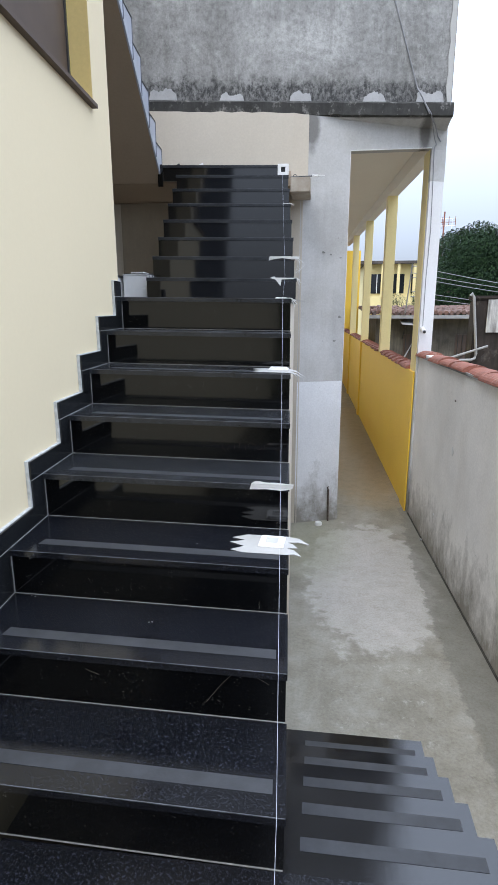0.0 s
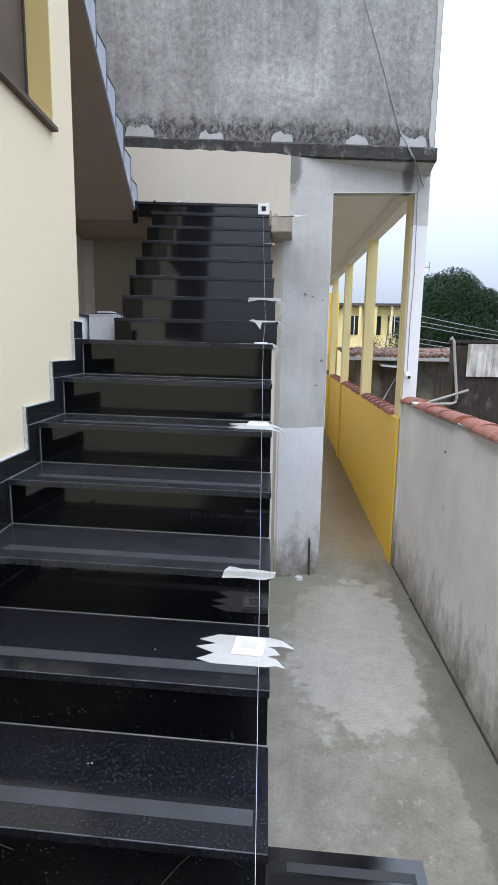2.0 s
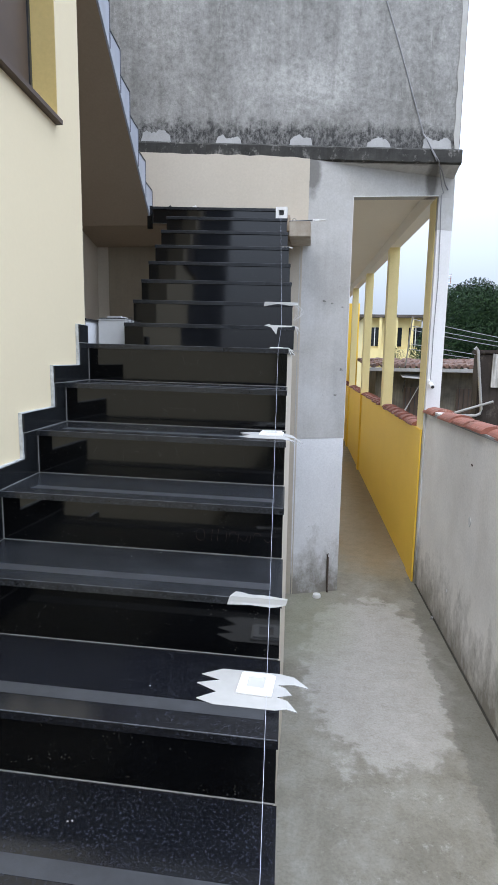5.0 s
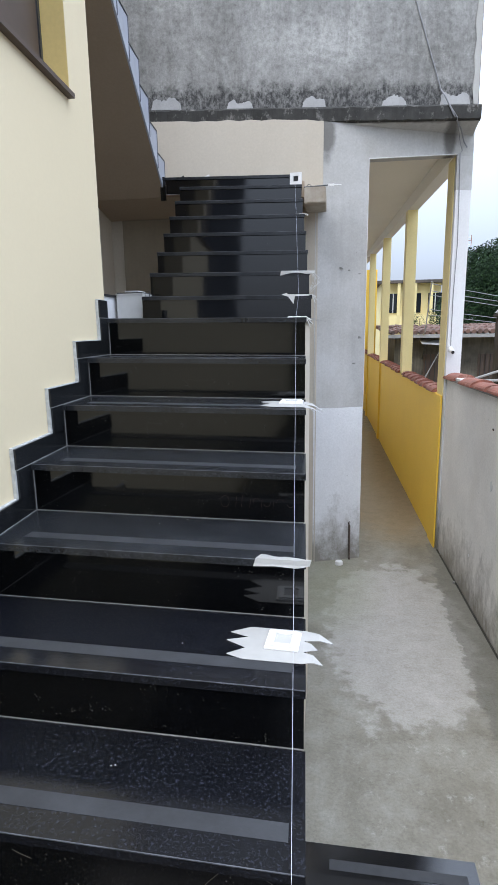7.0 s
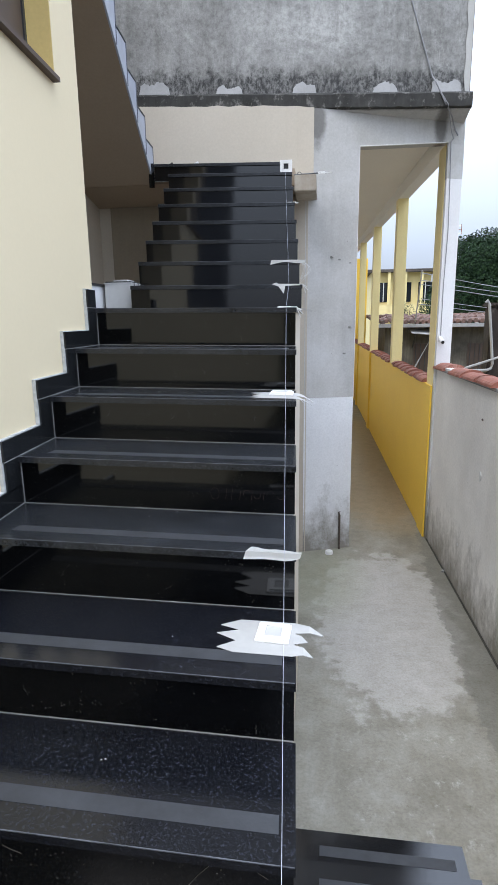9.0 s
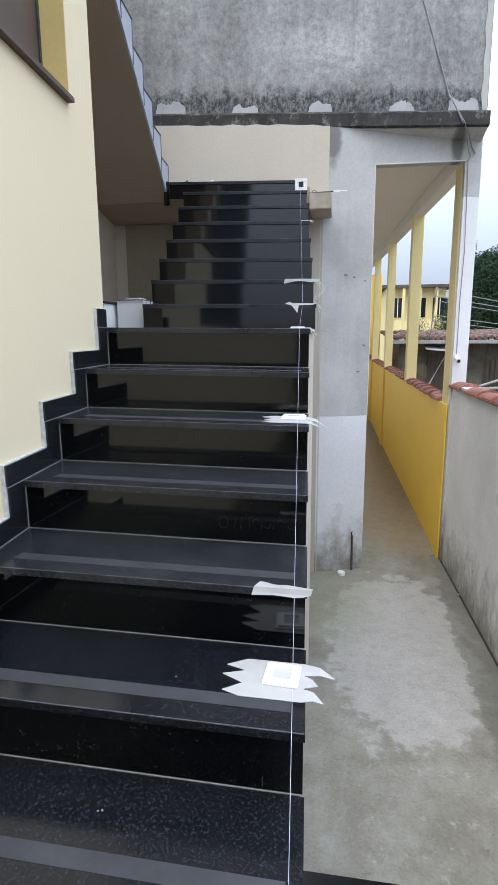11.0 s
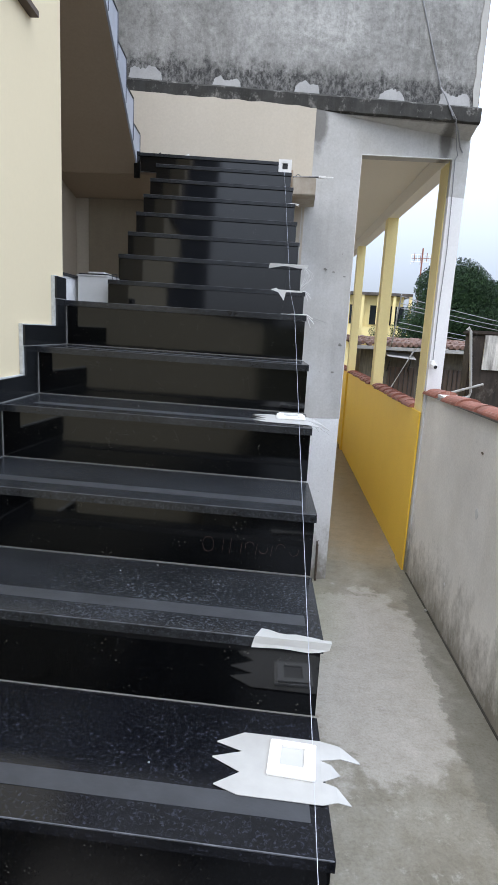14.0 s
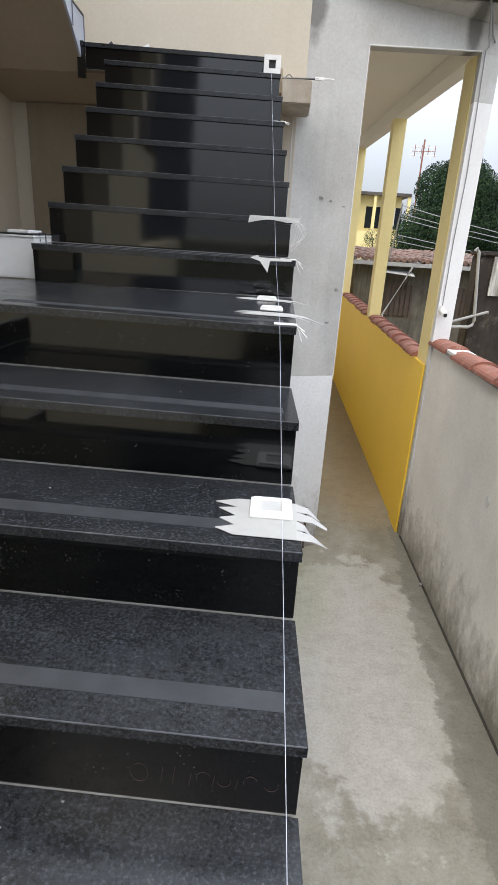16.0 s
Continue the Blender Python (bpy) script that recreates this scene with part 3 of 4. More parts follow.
for k, y in enumerate((4.701, 7.5, 10.8, 14.15)):
    structure("column", corridor_block(4.515 if k == 0 else y, y + (0.1 if k == 0 else 0.2), 0.003 if k == 0 else -0.012, 0.011 if k == 0 else 0.14, 1.68, 4.005 + 0.033 * (y - 4.6)), M_YELLOW_PALE, "pale yellow painted corridor column", "column", 0.004)

structure("pilaster", corridor_block(4.505, 4.84, -0.014, 0.004, -0.2, 1.679), M_YELLOW, "strong yellow painted end pilaster of the parapet", "pilaster", 0.004)

for y in (10.75, 14.1):
    structure("pilaster", corridor_block(y, y + 0.3, -0.035, -0.0005, -0.2, 1.679), M_YELLOW, "strong yellow painted pilaster of the parapet", "pilaster", 0.004)

# grey boundary wall beside the passage
def east_x(y):
    """Inner face of the boundary wall, which closes in towards the corridor."""
    return 1.325 - 0.042 * (max(y, 1.0) - 2.0)
def east_block(y0, y1, d0, d1, z0, z1, bm=None):
    a, b = east_x(y0), east_x(y1)
    return hexa([(a + d0, y0, z0), (a + d1, y0, z0), (b + d1, y1, z0), (b + d0, y1, z0), (a + d0, y0, z1), (a + d1, y0, z1), (b + d1, y1, z1), (b + d0, y1, z1)], bm)
bm = east_block(1.0, 4.495, 0, 0.15, -0.3, 1.86)
east_block(-6, 1.0, 0, 0.15, -0.3, 1.86, bm)
bmesh.ops.remove_doubles(bm, verts=bm.verts, dist=0.001)
structure("wall_east", bm, M_GREYWALL, "grey plastered boundary wall with stains and chips", "wall")
structure("floor_joint", east_block(1.0, 4.49, -0.016, -0.001, 0.0005, 0.006), M_JOINT, "dark dirt along the foot of the grey wall", "floor joint")
# plain surroundings behind the camera, unseen: made up for the reflections in the risers
structure("wall_south", box(-8, 6, -6.3, -6.0, -0.3, 2.5), M_BACKWALL, "unseen plain olive wall added for riser reflections", "wall")
structure("wall_south_reflected", box(-8, -0.5, -8.6, -6.31, -0.3, 8.5), M_BACKHOUSE, "unseen plain dark wall added for riser reflections", "wall")

# ---- stairs ----
def skew_slab(y0, y1, z0, z1, bm=None, x0=None, over=0.0):
    a, b = (left_x(y0), left_x(y1)) if x0 is None else (x0, x0)
    t = fall(y0) * (edge_x(y0) - a)       # treads fall slightly to the open side
    p, q = y0 + turned_y(y0, a), y1 + turned_y(y1, b)
    return hexa([(a, p, z0 + t), (edge_x(y0) + over, y0, z0), (edge_x(y1) + over, y1, z0), (b, q, z0 + t),
                 (a, p, z1 + t), (edge_x(y0) + over, y0, z1), (edge_x(y1) + over, y1, z1), (b, q, z1 + t)], bm)

stairs = thing("staircase", "black granite staircase with honed bands, unfinished side", "staircase", kind="structure")
NOSING, SLAB = 0.013, 0.022
for i in range(0, 17):
    y, z = nose(i)
    yn, zn = nose(i + 1)
    if i == 16:
        yn = 3.955
    low = i <= 8
    x0 = None
    if i == 16:
        x0 = -1.385
    if i == 0:
        bm = box(wall_x(-5) - 0.01, 1.364, -5.9, nose(1)[0] + NOSING - 0.003, z - SLAB, z)
        part("landing_floor", bm, M_TREAD, stairs)
        continue
    if i == 8:
        part("tread", skew_slab(y, yn + NOSING - 0.003, z - SLAB, z, None, -1.7, 0.004), M_TREAD_DUST, stairs, bevel=0.0025)
    else:
        part("tread", skew_slab(y, yn + NOSING - 0.003, z - SLAB, z, None, x0, 0.004), M_TREAD if i < 4 else M_TREAD_DUST, stairs, bevel=0.0025)
    if i < 16:
        # thin pale strip paints the highlight along the worn front edge
        part("edge_highlight", skew_slab(y - 0.0004, y + 0.0016, z - 0.0016, z + 0.0004, None, x0, 0.002), M_ARRIS, stairs, "pale worn edge with painted highlight")
    zb = nose(i - 1)[1]
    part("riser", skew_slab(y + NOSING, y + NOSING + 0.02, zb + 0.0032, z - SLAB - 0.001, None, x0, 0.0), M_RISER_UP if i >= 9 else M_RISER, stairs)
    part("grout_line", skew_slab(y + NOSING - 0.0025, y + NOSING + 0.001, zb + 0.0005, zb + 0.0024, None, x0, -0.002), M_GROUT, stairs)
    if i < 16:
        d, a = 0.044, y + 0.064
        bx = left_x(a) + 0.1
        t0 = fall(a) * (edge_x(a) - bx)
        xa, xb = edge_x(a) - 0.03, edge_x(a + d) - 0.03
        ta = turned_y(y, bx)
        part("antislip_band", hexa([(bx, a + ta, z + t0 - 0.001), (xa, a, z), (xb, a + d, z), (bx + 0.006, a + d + ta, z + t0 - 0.001), (bx, a + ta, z + t0 + 0.001), (xa, a, z + 0.0012), (xb, a + d, z + 0.0012), (bx + 0.006, a + d + ta, z + t0 + 0.001)]), M_STRIP, stairs, "honed grey band")
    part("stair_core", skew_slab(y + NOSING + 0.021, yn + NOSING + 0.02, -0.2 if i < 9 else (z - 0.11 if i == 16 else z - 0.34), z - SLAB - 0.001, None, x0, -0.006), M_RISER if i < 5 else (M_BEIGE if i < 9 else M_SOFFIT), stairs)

part("end_panel", box(-1.432, -1.387, 3.447, 3.467, 3.5, TOP_Z - 0.014), M_RISER, stairs)
part("tread", box(-1.432, -1.387, 3.434, 3.95, TOP_Z - 0.013, TOP_Z + 0.012), M_TREAD, stairs)

# stepped skirting on the cream wall
skirting = thing("skirting", "stepped black granite skirting with white filler edge", "skirting", kind="structure")
for i in range(1, 9):
    y, z = nose(i)
    yn = nose(i + 1)[0] if i < 8 else WALL_L_END - 0.02
    zb = nose(i - 1)[1]
    back = y - 0.097
    end = yn + NOSING - 0.002 if i < 8 else y + 0.09
    z, zb = z + 0.0125, zb + 0.0125
    end = min(end, WALL_L_END - 0.01) if i < 8 else y + NOSING
    top = 0.073 if i < 8 else 0.085
    part("skirting_tile", wall_block(back, end, 0.001, 0.021, z + 0.0025, z + top), M_SKIRT, skirting, bevel=0.002)
    part("skirting_tile", wall_block(back + 0.006, y + NOSING - 0.003, 0.001, 0.021, zb + 0.065, z - 0.0005), M_SKIRT, skirting, bevel=0.002)
    bm = prism([(back - 0.004, zb + 0.06), (back - 0.004, z + top + 0.003), (end - 0.006, z + top + 0.003), (end - 0.006, z + 0.05), (back + 0.02, z + 0.05), (back + 0.02, zb + 0.05)], "x", 0.0005, 0.014)
    for v in bm.verts:
        v.co.x += wall_x(v.co.y)
    part("filler", bm, M_FILLER, skirting, "pale filler")
    part("grout_line", wall_block(y + NOSING - 0.003, y + NOSING + 0.0015, 0.021, 0.0245, zb + 0.003, z - SLAB), M_GROUT, skirting)
    part("grout_line", wall_block(y + NOSING, end, 0.021, 0.0235, z, z + 0.0025), M_GROUT, skirting)
    part("grout_line", wall_block(back, y + NOSING - 0.004, 0.019, 0.0222, z - 0.0005, z + 0.002), M_GROUT, skirting)

# short flight down to the passage, beside the main flight
lower = thing("lower_staircase", "short black granite flight with honed bands down to concrete", "staircase", kind="structure")
L_RUN, L_RISE, L_X = 0.27, LANDING_Z / 7, 0.71
for k in range(1, 7):
    z, yf = L_RISE * k, 0.572 - L_RUN * (k - 1)
    part("tread", hexa([(edge_x(yf) + 0.006, yf - L_RUN - 0.02, z - 0.028), (L_X, yf - L_RUN - 0.02, z - 0.028), (L_X, yf, z - 0.028), (edge_x(yf) + 0.006, yf, z - 0.028),
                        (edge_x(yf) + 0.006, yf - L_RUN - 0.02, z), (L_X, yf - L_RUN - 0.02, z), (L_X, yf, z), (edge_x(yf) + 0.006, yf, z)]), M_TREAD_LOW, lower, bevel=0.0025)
    part("riser", box(0.02, L_X - 0.004, yf - 0.04, yf - 0.02, z - L_RISE + 0.002, z - 0.029), M_RISER, lower)
    part("antislip_band", box(0.1, L_X - 0.045, yf - 0.118, yf - 0.07, z, z + 0.0012), M_STRIP, lower, "honed grey band")
    part("stair_core", box(0.02, L_X - 0.006, yf - L_RUN - 0.02, yf - 0.041, -0.1, z - 0.029), M_CONCRETE, lower)
part("landing_edge", box(0.05, L_X, -1.35, 0.572 - L_RUN * 6, LANDING_Z - 0.2, LANDING_Z - 0.001), M_RISER, lower)

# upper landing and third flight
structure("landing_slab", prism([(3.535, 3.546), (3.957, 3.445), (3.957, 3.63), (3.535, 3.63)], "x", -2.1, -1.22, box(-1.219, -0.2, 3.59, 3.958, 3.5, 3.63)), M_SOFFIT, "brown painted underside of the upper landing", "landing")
structure("slab_end", box(-0.199, -0.016, 3.55, 3.958, 3.44, 3.57), M_SLAB_END, "dull beige end of the landing slab", "landing", 0.006)
third = thing("upper_staircase", "concrete upper flight with brown soffit and pale stepped side", "staircase", kind="structure")
def third_x(y):
    return -1.414 + 0.07 * (3.53 - y)
steps3 = 13
T_Y, T_Z, T_RUN, T_RISE = 3.53, 3.833, 0.236, 0.1635
y_end = T_Y - T_RUN * steps3
prof = [(T_Y, 3.548)]
for k in range(steps3):
    prof += [(T_Y - T_RUN * k, T_Z + T_RISE * k), (T_Y - T_RUN * (k + 1) + 0.004, T_Z + T_RISE * k)]
prof += [(y_end, 3.548 + 0.7 * (T_Y - y_end))]
bm = prism(prof, "x", 0, -0.8)
for v in bm.verts:
    v.co.x = third_x(v.co.y) + v.co.x - 0.014
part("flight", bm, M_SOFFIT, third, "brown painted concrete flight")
bm = prism(prof, "x", 0.0, -0.0135)
for v in bm.verts:
    v.co.x += third_x(v.co.y)
part("side_cladding", bm, M_METAL, third, "pale grey painted stepped side")
for k in range(steps3):
    y, z = T_Y - T_RUN * k, T_Z + T_RISE * k
    xx = third_x(y - T_RUN / 2)
    bm = hexa([(third_x(y) - 0.82, y, z), (third_x(y) + 0.005, y, z), (third_x(y - T_RUN) + 0.005, y - T_RUN, z), (third_x(y - T_RUN) - 0.82, y - T_RUN, z),
               (third_x(y) - 0.82, y, z + 0.009), (third_x(y) + 0.005, y, z + 0.009), (third_x(y - T_RUN) + 0.005, y - T_RUN, z + 0.009), (third_x(y - T_RUN) - 0.82, y - T_RUN, z + 0.009)])
    part("tread", bm, M_STEEL, third, "dark tread edge")
    low = 3.553 + 0.7 * T_RUN * k if k else z - T_RISE + 0.0095
    x = third_x(y)
    part("edge_trim", hexa([(x - 0.004, y, low), (x + 0.005, y, low), (x + 0.005, y + 0.005, low), (x - 0.004, y + 0.005, low), (x - 0.004, y, z), (x + 0.005, y, z), (x + 0.005, y + 0.005, z), (x - 0.004, y + 0.005, z)]), M_SEAM, third, "dark panel joint")

# ---- coping tiles ----
def coping_tile(length, width, material):
    """A barrel tile along y, with thickness, lying on a wall top."""
    bm = bmesh.new()
    n = 10
    rings = [[bm.verts.new((math.cos(math.pi * k / n) * width / 2 * s, yy, math.sin(math.pi * k / n) * width * 0.27 * s)) for k in range(n + 1)] for yy, s in ((0, 1.0), (length * 0.5, 0.95), (length, 0.88))]
    for a, b in zip(rings, rings[1:]):
        for k in range(n):
            bm.faces.new((a[k], a[k + 1], b[k + 1], b[k]))
        bm.faces.new((a[n], a[0], b[0], b[n]))
    bm.faces.new(rings[0]); bm.faces.new(rings[-1][::-1])
    bmesh.ops.recalc_face_normals(bm, faces=bm.faces)
    me = bpy.data.meshes.new("coping_tile")
    bm.to_mesh(me); bm.free()
    me.materials.append(material)
    return me

coping = thing("coping", "terracotta barrel tile coping with mortar gaps on grey wall", "coping", kind="structure")
me = coping_tile(0.46, 0.22, M_TILE)
bm = east_block(1.0, 4.49, -0.01, 0.16, 1.861, 1.885)
east_block(-5.9, 1.0, -0.01, 0.16, 1.861, 1.885, bm)
part("mortar_bed", bm, M_PATCH, coping, "pale mortar bed")
rnd = random.Random(7)
y = 4.06
k = 0
while y > -5.5:
    t = new("coping_tile", me)
    t.parent = coping
    t.matrix_basis = pose(east_x(y) + 0.075 + rnd.uniform(-0.012, 0.012), y, 1.884 + rnd.uniform(-0.004, 0.004), rnd.uniform(-2.5, -0.5), rnd.uniform(-4, 4), (2.4 if y > 0.9 else 0.0) + rnd.uniform(-2.5, 2.5))
    gap = 0.2 if k == 0 else 0.0
    if gap:
        part("mortar_gap", east_block(y - 0.17, y + 0.02, -0.01, 0.16, 1.886, 1.908), M_WHITE, coping, "white mortar gap", 0.012)
    y -= 0.42 + gap * 0.8
    k += 1
coping2 = thing("coping_corridor", "terracotta barrel tile coping on the yellow parapet", "coping", kind="structure")
me2 = coping_tile(0.37, 0.22, M_TILE)
for y0, y1 in ((4.86, 7.48), (7.72, 10.78), (11.02, 14.13), (14.37, 17.6)):
    y = y0
    while y < y1 - 0.2:
        t = new("coping_tile", me2)
        t.parent = coping2
        t.matrix_basis = pose(corridor_x(y) + 0.07 + rnd.uniform(-0.006, 0.006), y, 1.682, rnd.uniform(-3, -1), rnd.uniform(-3, 3), 1.5 + rnd.uniform(-2, 2))
        y += 0.33

# ---- mortar patches along the ledge ----
rnd = random.Random(11)
for xa, xb, height in ((-1.6, -1.33, 0.13), (-0.925, -0.685, 0.09), (-0.25, -0.033, 0.115), (0.458, 0.685, 0.11), (0.975, 1.25, 0.125)):
    za, zb = 4.335, 4.335 + height
    top = []
    for k in range(15):
        f = 0.06 + 0.88 * k / 14
        lift = min(1.0, 0.55 + 2.6 * min(f, 1 - f)) * (0.86 + 0.14 * math.sin(f * 9 + xa * 7))
        top.append((xa + (xb - xa) * f + rnd.uniform(-0.006, 0.006), za + height * lift + rnd.uniform(-0.012, 0.01)))
    outline = [(xb, za), (xb - 0.01, (za + zb) / 2)] + top[::-1] + [(xa + 0.015, (za + zb) / 2), (xa, za)]
    bm = prism(outline, "y", 0.03, 0.075)
    for v in bm.verts:
        v.co.y += ledge_y(v.co.x) + 0.024 * min(1, (v.co.z - za) / height)
    tagged(mesh_object("mortar_patch", bm, M_PATCH, None, 0.004), "rough pale mortar patch on the mouldy ledge", "mortar patch", "mortar patches on the ledge")

rnd = random.Random(15)
left = [(1.275 + rnd.uniform(-0.009, 0.009) - 0.0012 * k, 4.36 + 0.13 * k) for k in range(27)]
bm = prism(left + [(1.305, 8.0), (1.323, 4.36)], "y", 0.058, 0.074)
for v in bm.verts:
    v.co.y += ledge_y(v.co.x)
tagged(mesh_object("corner_filler", bm, M_PIER), "pale plaster filler along the corner of the cement wall", "plaster filler")

# ---- levelling string, tapes and plates ----
def on_edge(i, dx, dy=0.0):
    y, z = nose(i)
    return edge_x(y + dy) + dx, y + dy, z + 0.004

string_points = [(0.07, -1.45, LANDING_Z + 0.006)] + [on_edge(i, -0.015 - 0.0036 * i, -0.003) for i in range(1, 9)]
string_points += [on_edge(i, -0.076 + 0.004 * (i - 9), -0.004) for i in range(9, 16)] + [(-0.259, 3.39, 3.57)]
string = mesh_object("levelling_string", tube(string_points, 0.00055, None, 6), M_STRING)
tagged(string, "thin white nylon string stretched down the stair noses", "string")


def masking_tape(i, y, z, x0, x1, depth, label, drop=0.03, teeth=3, seed=1):
    """A sheet of tape strips with torn pointed ends; the free ends sag past the open edge."""
    r = random.Random(seed)
    tape = thing("masking_tape", label, "masking tape", "tapes on the stairs")
    w = depth / teeth
    e = edge_x(y)
    for k in range(teeth):
        bm = bmesh.new()
        a, b = y - depth / 2 + w * k, y - depth / 2 + w * (k + 1)
        m = (a + b) / 2 + r.uniform(-0.3, 0.3) * w
        xl, xr = x0 + r.uniform(-0.012, 0.012), x1 + r.uniform(-0.02, 0.02)
        body_l, body_r = x0 + 0.045, e - 0.002
        rows = [(xl, m - 0.001, m + 0.001, 0.0), (body_l, a, b, 0.0), ((body_l + body_r) / 2, a, b, 0.0), (body_r, a, b, 0.0), (e + (xr - e) * 0.5, a + w * 0.25, b - w * 0.1, -drop * 0.25), (xr, m - 0.002 + r.uniform(-0.01, 0.01), m + 0.002, -drop)]
        prev = None
        for x, ya, yb, dz in rows:
            zz = z + 0.0018 + dz + (e - x) * fall(y)
            q = [bm.verts.new((x, ya, zz)), bm.verts.new((x, yb, zz)), bm.verts.new((x, yb, zz + 0.0012)), bm.verts.new((x, ya, zz + 0.0012))]
            if prev:
                for g in range(4):
                    bm.faces.new((prev[g], prev[(g + 1) % 4], q[(g + 1) % 4], q[g]))
            else:
                bm.faces.new(q[::-1])
            prev = q
        bm.faces.new(prev)
        part("strip", bm, M_TAPE, tape)
    return tape


def cover_plate(x, y, z, side, turn=0.0):
    """A square white plate with a raised rim and a grey inner square."""
    base = thing("cover_plate", "square white plastic plate lying on white tape", "plate", "plates on the stairs")
    base.matrix_basis = pose(x, y, z + 0.0032, 0, 0.5, turn)
    h = side / 2
    part("plate", box(-h, h, -h, h, 0, 0.006), M_PLASTIC, base, bevel=0.0015)
    bm = bmesh.new()
    for x0, x1, y0, y1 in ((-h * 0.86, h * 0.86, h * 0.55, h * 0.86), (-h * 0.86, h * 0.86, -h * 0.86, -h * 0.55), (-h * 0.86, -h * 0.5, -h * 0.548, h * 0.548), (h * 0.5, h * 0.86, -h * 0.548, h * 0.548)):
        box(x0, x1, y0, y1, 0.0062, 0.0105, bm)
    part("rim", bm, M_PLASTIC, base)
    part("inset", box(-h * 0.49, h * 0.49, -h * 0.54, h * 0.54, 0.0062, 0.0068), M_INSET, base, "pale grey inset")
    return base


z3, z6, z8 = nose(3)[1], nose(6)[1], nose(8)[1]
masking_tape(3, -0.172, z3, -0.175, 0.078, 0.155, "white masking tape strips with torn ends on a black tread", 0.012, 3, 3)
cover_plate(-0.034, -0.155, z3, 0.09, -3)
masking_tape(6, 0.698, z6, -0.205, 0.03, 0.165, "white masking tape strips with torn ends on a black tread", 0.03, 4, 5)
cover_plate(-0.083, 0.742, z6, 0.095, 1)
masking_tape(8, 1.39, z8, -0.235, 0.02, 0.08, "narrow white masking tape with frayed ends on the upper tread", 0.02, 3, 8)
cover_plate(-0.128, 1.5, z8, 0.075, 1)
masking_tape(8, 1.79, z8, -0.27, -0.01, 0.07, "narrow white masking tape with frayed ends on the upper tread", 0.012, 2, 9)
cover_plate(-0.155, 1.8, z8, 0.075, 0)


def nose_paper(i, x0, x1, fold, label, seed, sag=0.0):
    """A sheet of paper folded over the front of a tread."""
    y, z = nose(i)
    r = random.Random(seed)
    bm = bmesh.new()
    cols = []
    n = 9
    for k in range(n):
        f = k / (n - 1)
        x = x0 + (x1 - x0) * f
        up = sag * math.sin(f * math.pi)
        top = 0.026 * (1 - 0.75 * f) + r.uniform(-0.004, 0.004)
        down = fold * (0.75 + 0.5 * abs(f - 0.4)) * (1 - 0.55 * max(0, f - 0.8) / 0.2)
        t = z + 0.0022 + fall(y) * (edge_x(y) - x)
        y = nose(i)[0] + turned_y(nose(i)[0], x)
        line = [(x + 0.012 * (1 - f), y + top, t + 0.002), (x, y - 0.003, t + 0.002), (x - 0.004, y - 0.007, t - 0.012 + up), (x - 0.006, y - 0.012, t - down + up)]
        cols.append([bm.verts.new(p) for p in line])
    for a, b in zip(cols, cols[1:]):
        for g in range(3):
            bm.faces.new((a[g], a[g + 1], b[g + 1], b[g]))
    bmesh.ops.solidify(bm, geom=bm.faces[:], thickness=0.0012)
    return tagged(mesh_object("paper_strip", bm, M_PAPER), label, "paper strip", "tapes on the stairs")


nose_paper(4, -0.124, 0.034, 0.02, "white paper strip folded over a black step edge", 2)
nose_paper(10, -0.258, -0.045, 0.03, "white paper strip arched over an upper step edge", 4, 0.012)
# pointed scrap hanging from the next step edge
y9, z9 = nose(9)
bm = prism([(-0.235, z9 + 0.004), (-0.205, z9 + 0.014), (-0.196, z9 + 0.006), (-0.07, z9 + 0.004), (-0.07, z9 - 0.004), (-0.155, z9 - 0.006), (-0.163, z9 - 0.05), (-0.195, z9 - 0.008)], "y", y9 - 0.0035, y9 - 0.0015)
for v in bm.verts:
    v.co.y += turned_y(y9, v.co.x)
tagged(mesh_object("paper_strip", bm, M_PAPER), "torn white paper scrap taped to an upper step edge", "paper strip", "tapes on the stairs")
for i, pieces in ((8, ((0.028, -0.012, 0.0), (0.035, -0.03, 0.0), (0.022, -0.045, 0.0))), (9, ((0.028, -0.012, 0.0), (0.035, -0.03, 0.0), (0.022, -0.045, 0.0))), (13, ((0.03, -0.006, 0.0), (0.026, -0.012, 0.01)))):
    fringe = thing("tape_fringe", "frayed white tape ends hanging off a step edge", "tape fringe", "tapes on the stairs")
    y, z = nose(i)
    e = edge_x(y)
    for k, (dx, dz, dy) in enumerate(pieces):
        part("tape_end", tube([(e - 0.06, y + 0.012 * k + 0.012, z + 0.003), (e + 0.003, y + 0.012 * k + 0.012 + dy, z + 0.003), (e + dx, y + 0.014 * k, z + dz)], 0.0022, None, 4), M_PAPER, fringe)

threads = thing("thread_bundle", "loose white threads hanging in loops from a step edge", "thread", "tapes on the stairs")
y10, z10 = nose(10)
r = random.Random(31)
for k in range(6):
    e = edge_x(y10) + 0.004
    out, low = 0.02 + 0.009 * k, 0.11 + r.uniform(0, 0.04)
    part("thread", tube([(e + out * math.sin(math.pi * q / 8) - 0.012 * (q == 0), y10 + 0.004 * k, z10 + 0.004 - low * q / 8) for q in range(9)], 0.0012, None, 4), M_PAPER, threads)

# socket box at the head of the string
head_box = thing("junction_box", "square white plastic box with dark opening on top step", "junction box")
head_box.matrix_basis = pose(-0.259, 3.42, nose(15)[1], 0, 0, 0)
bm = bmesh.new()
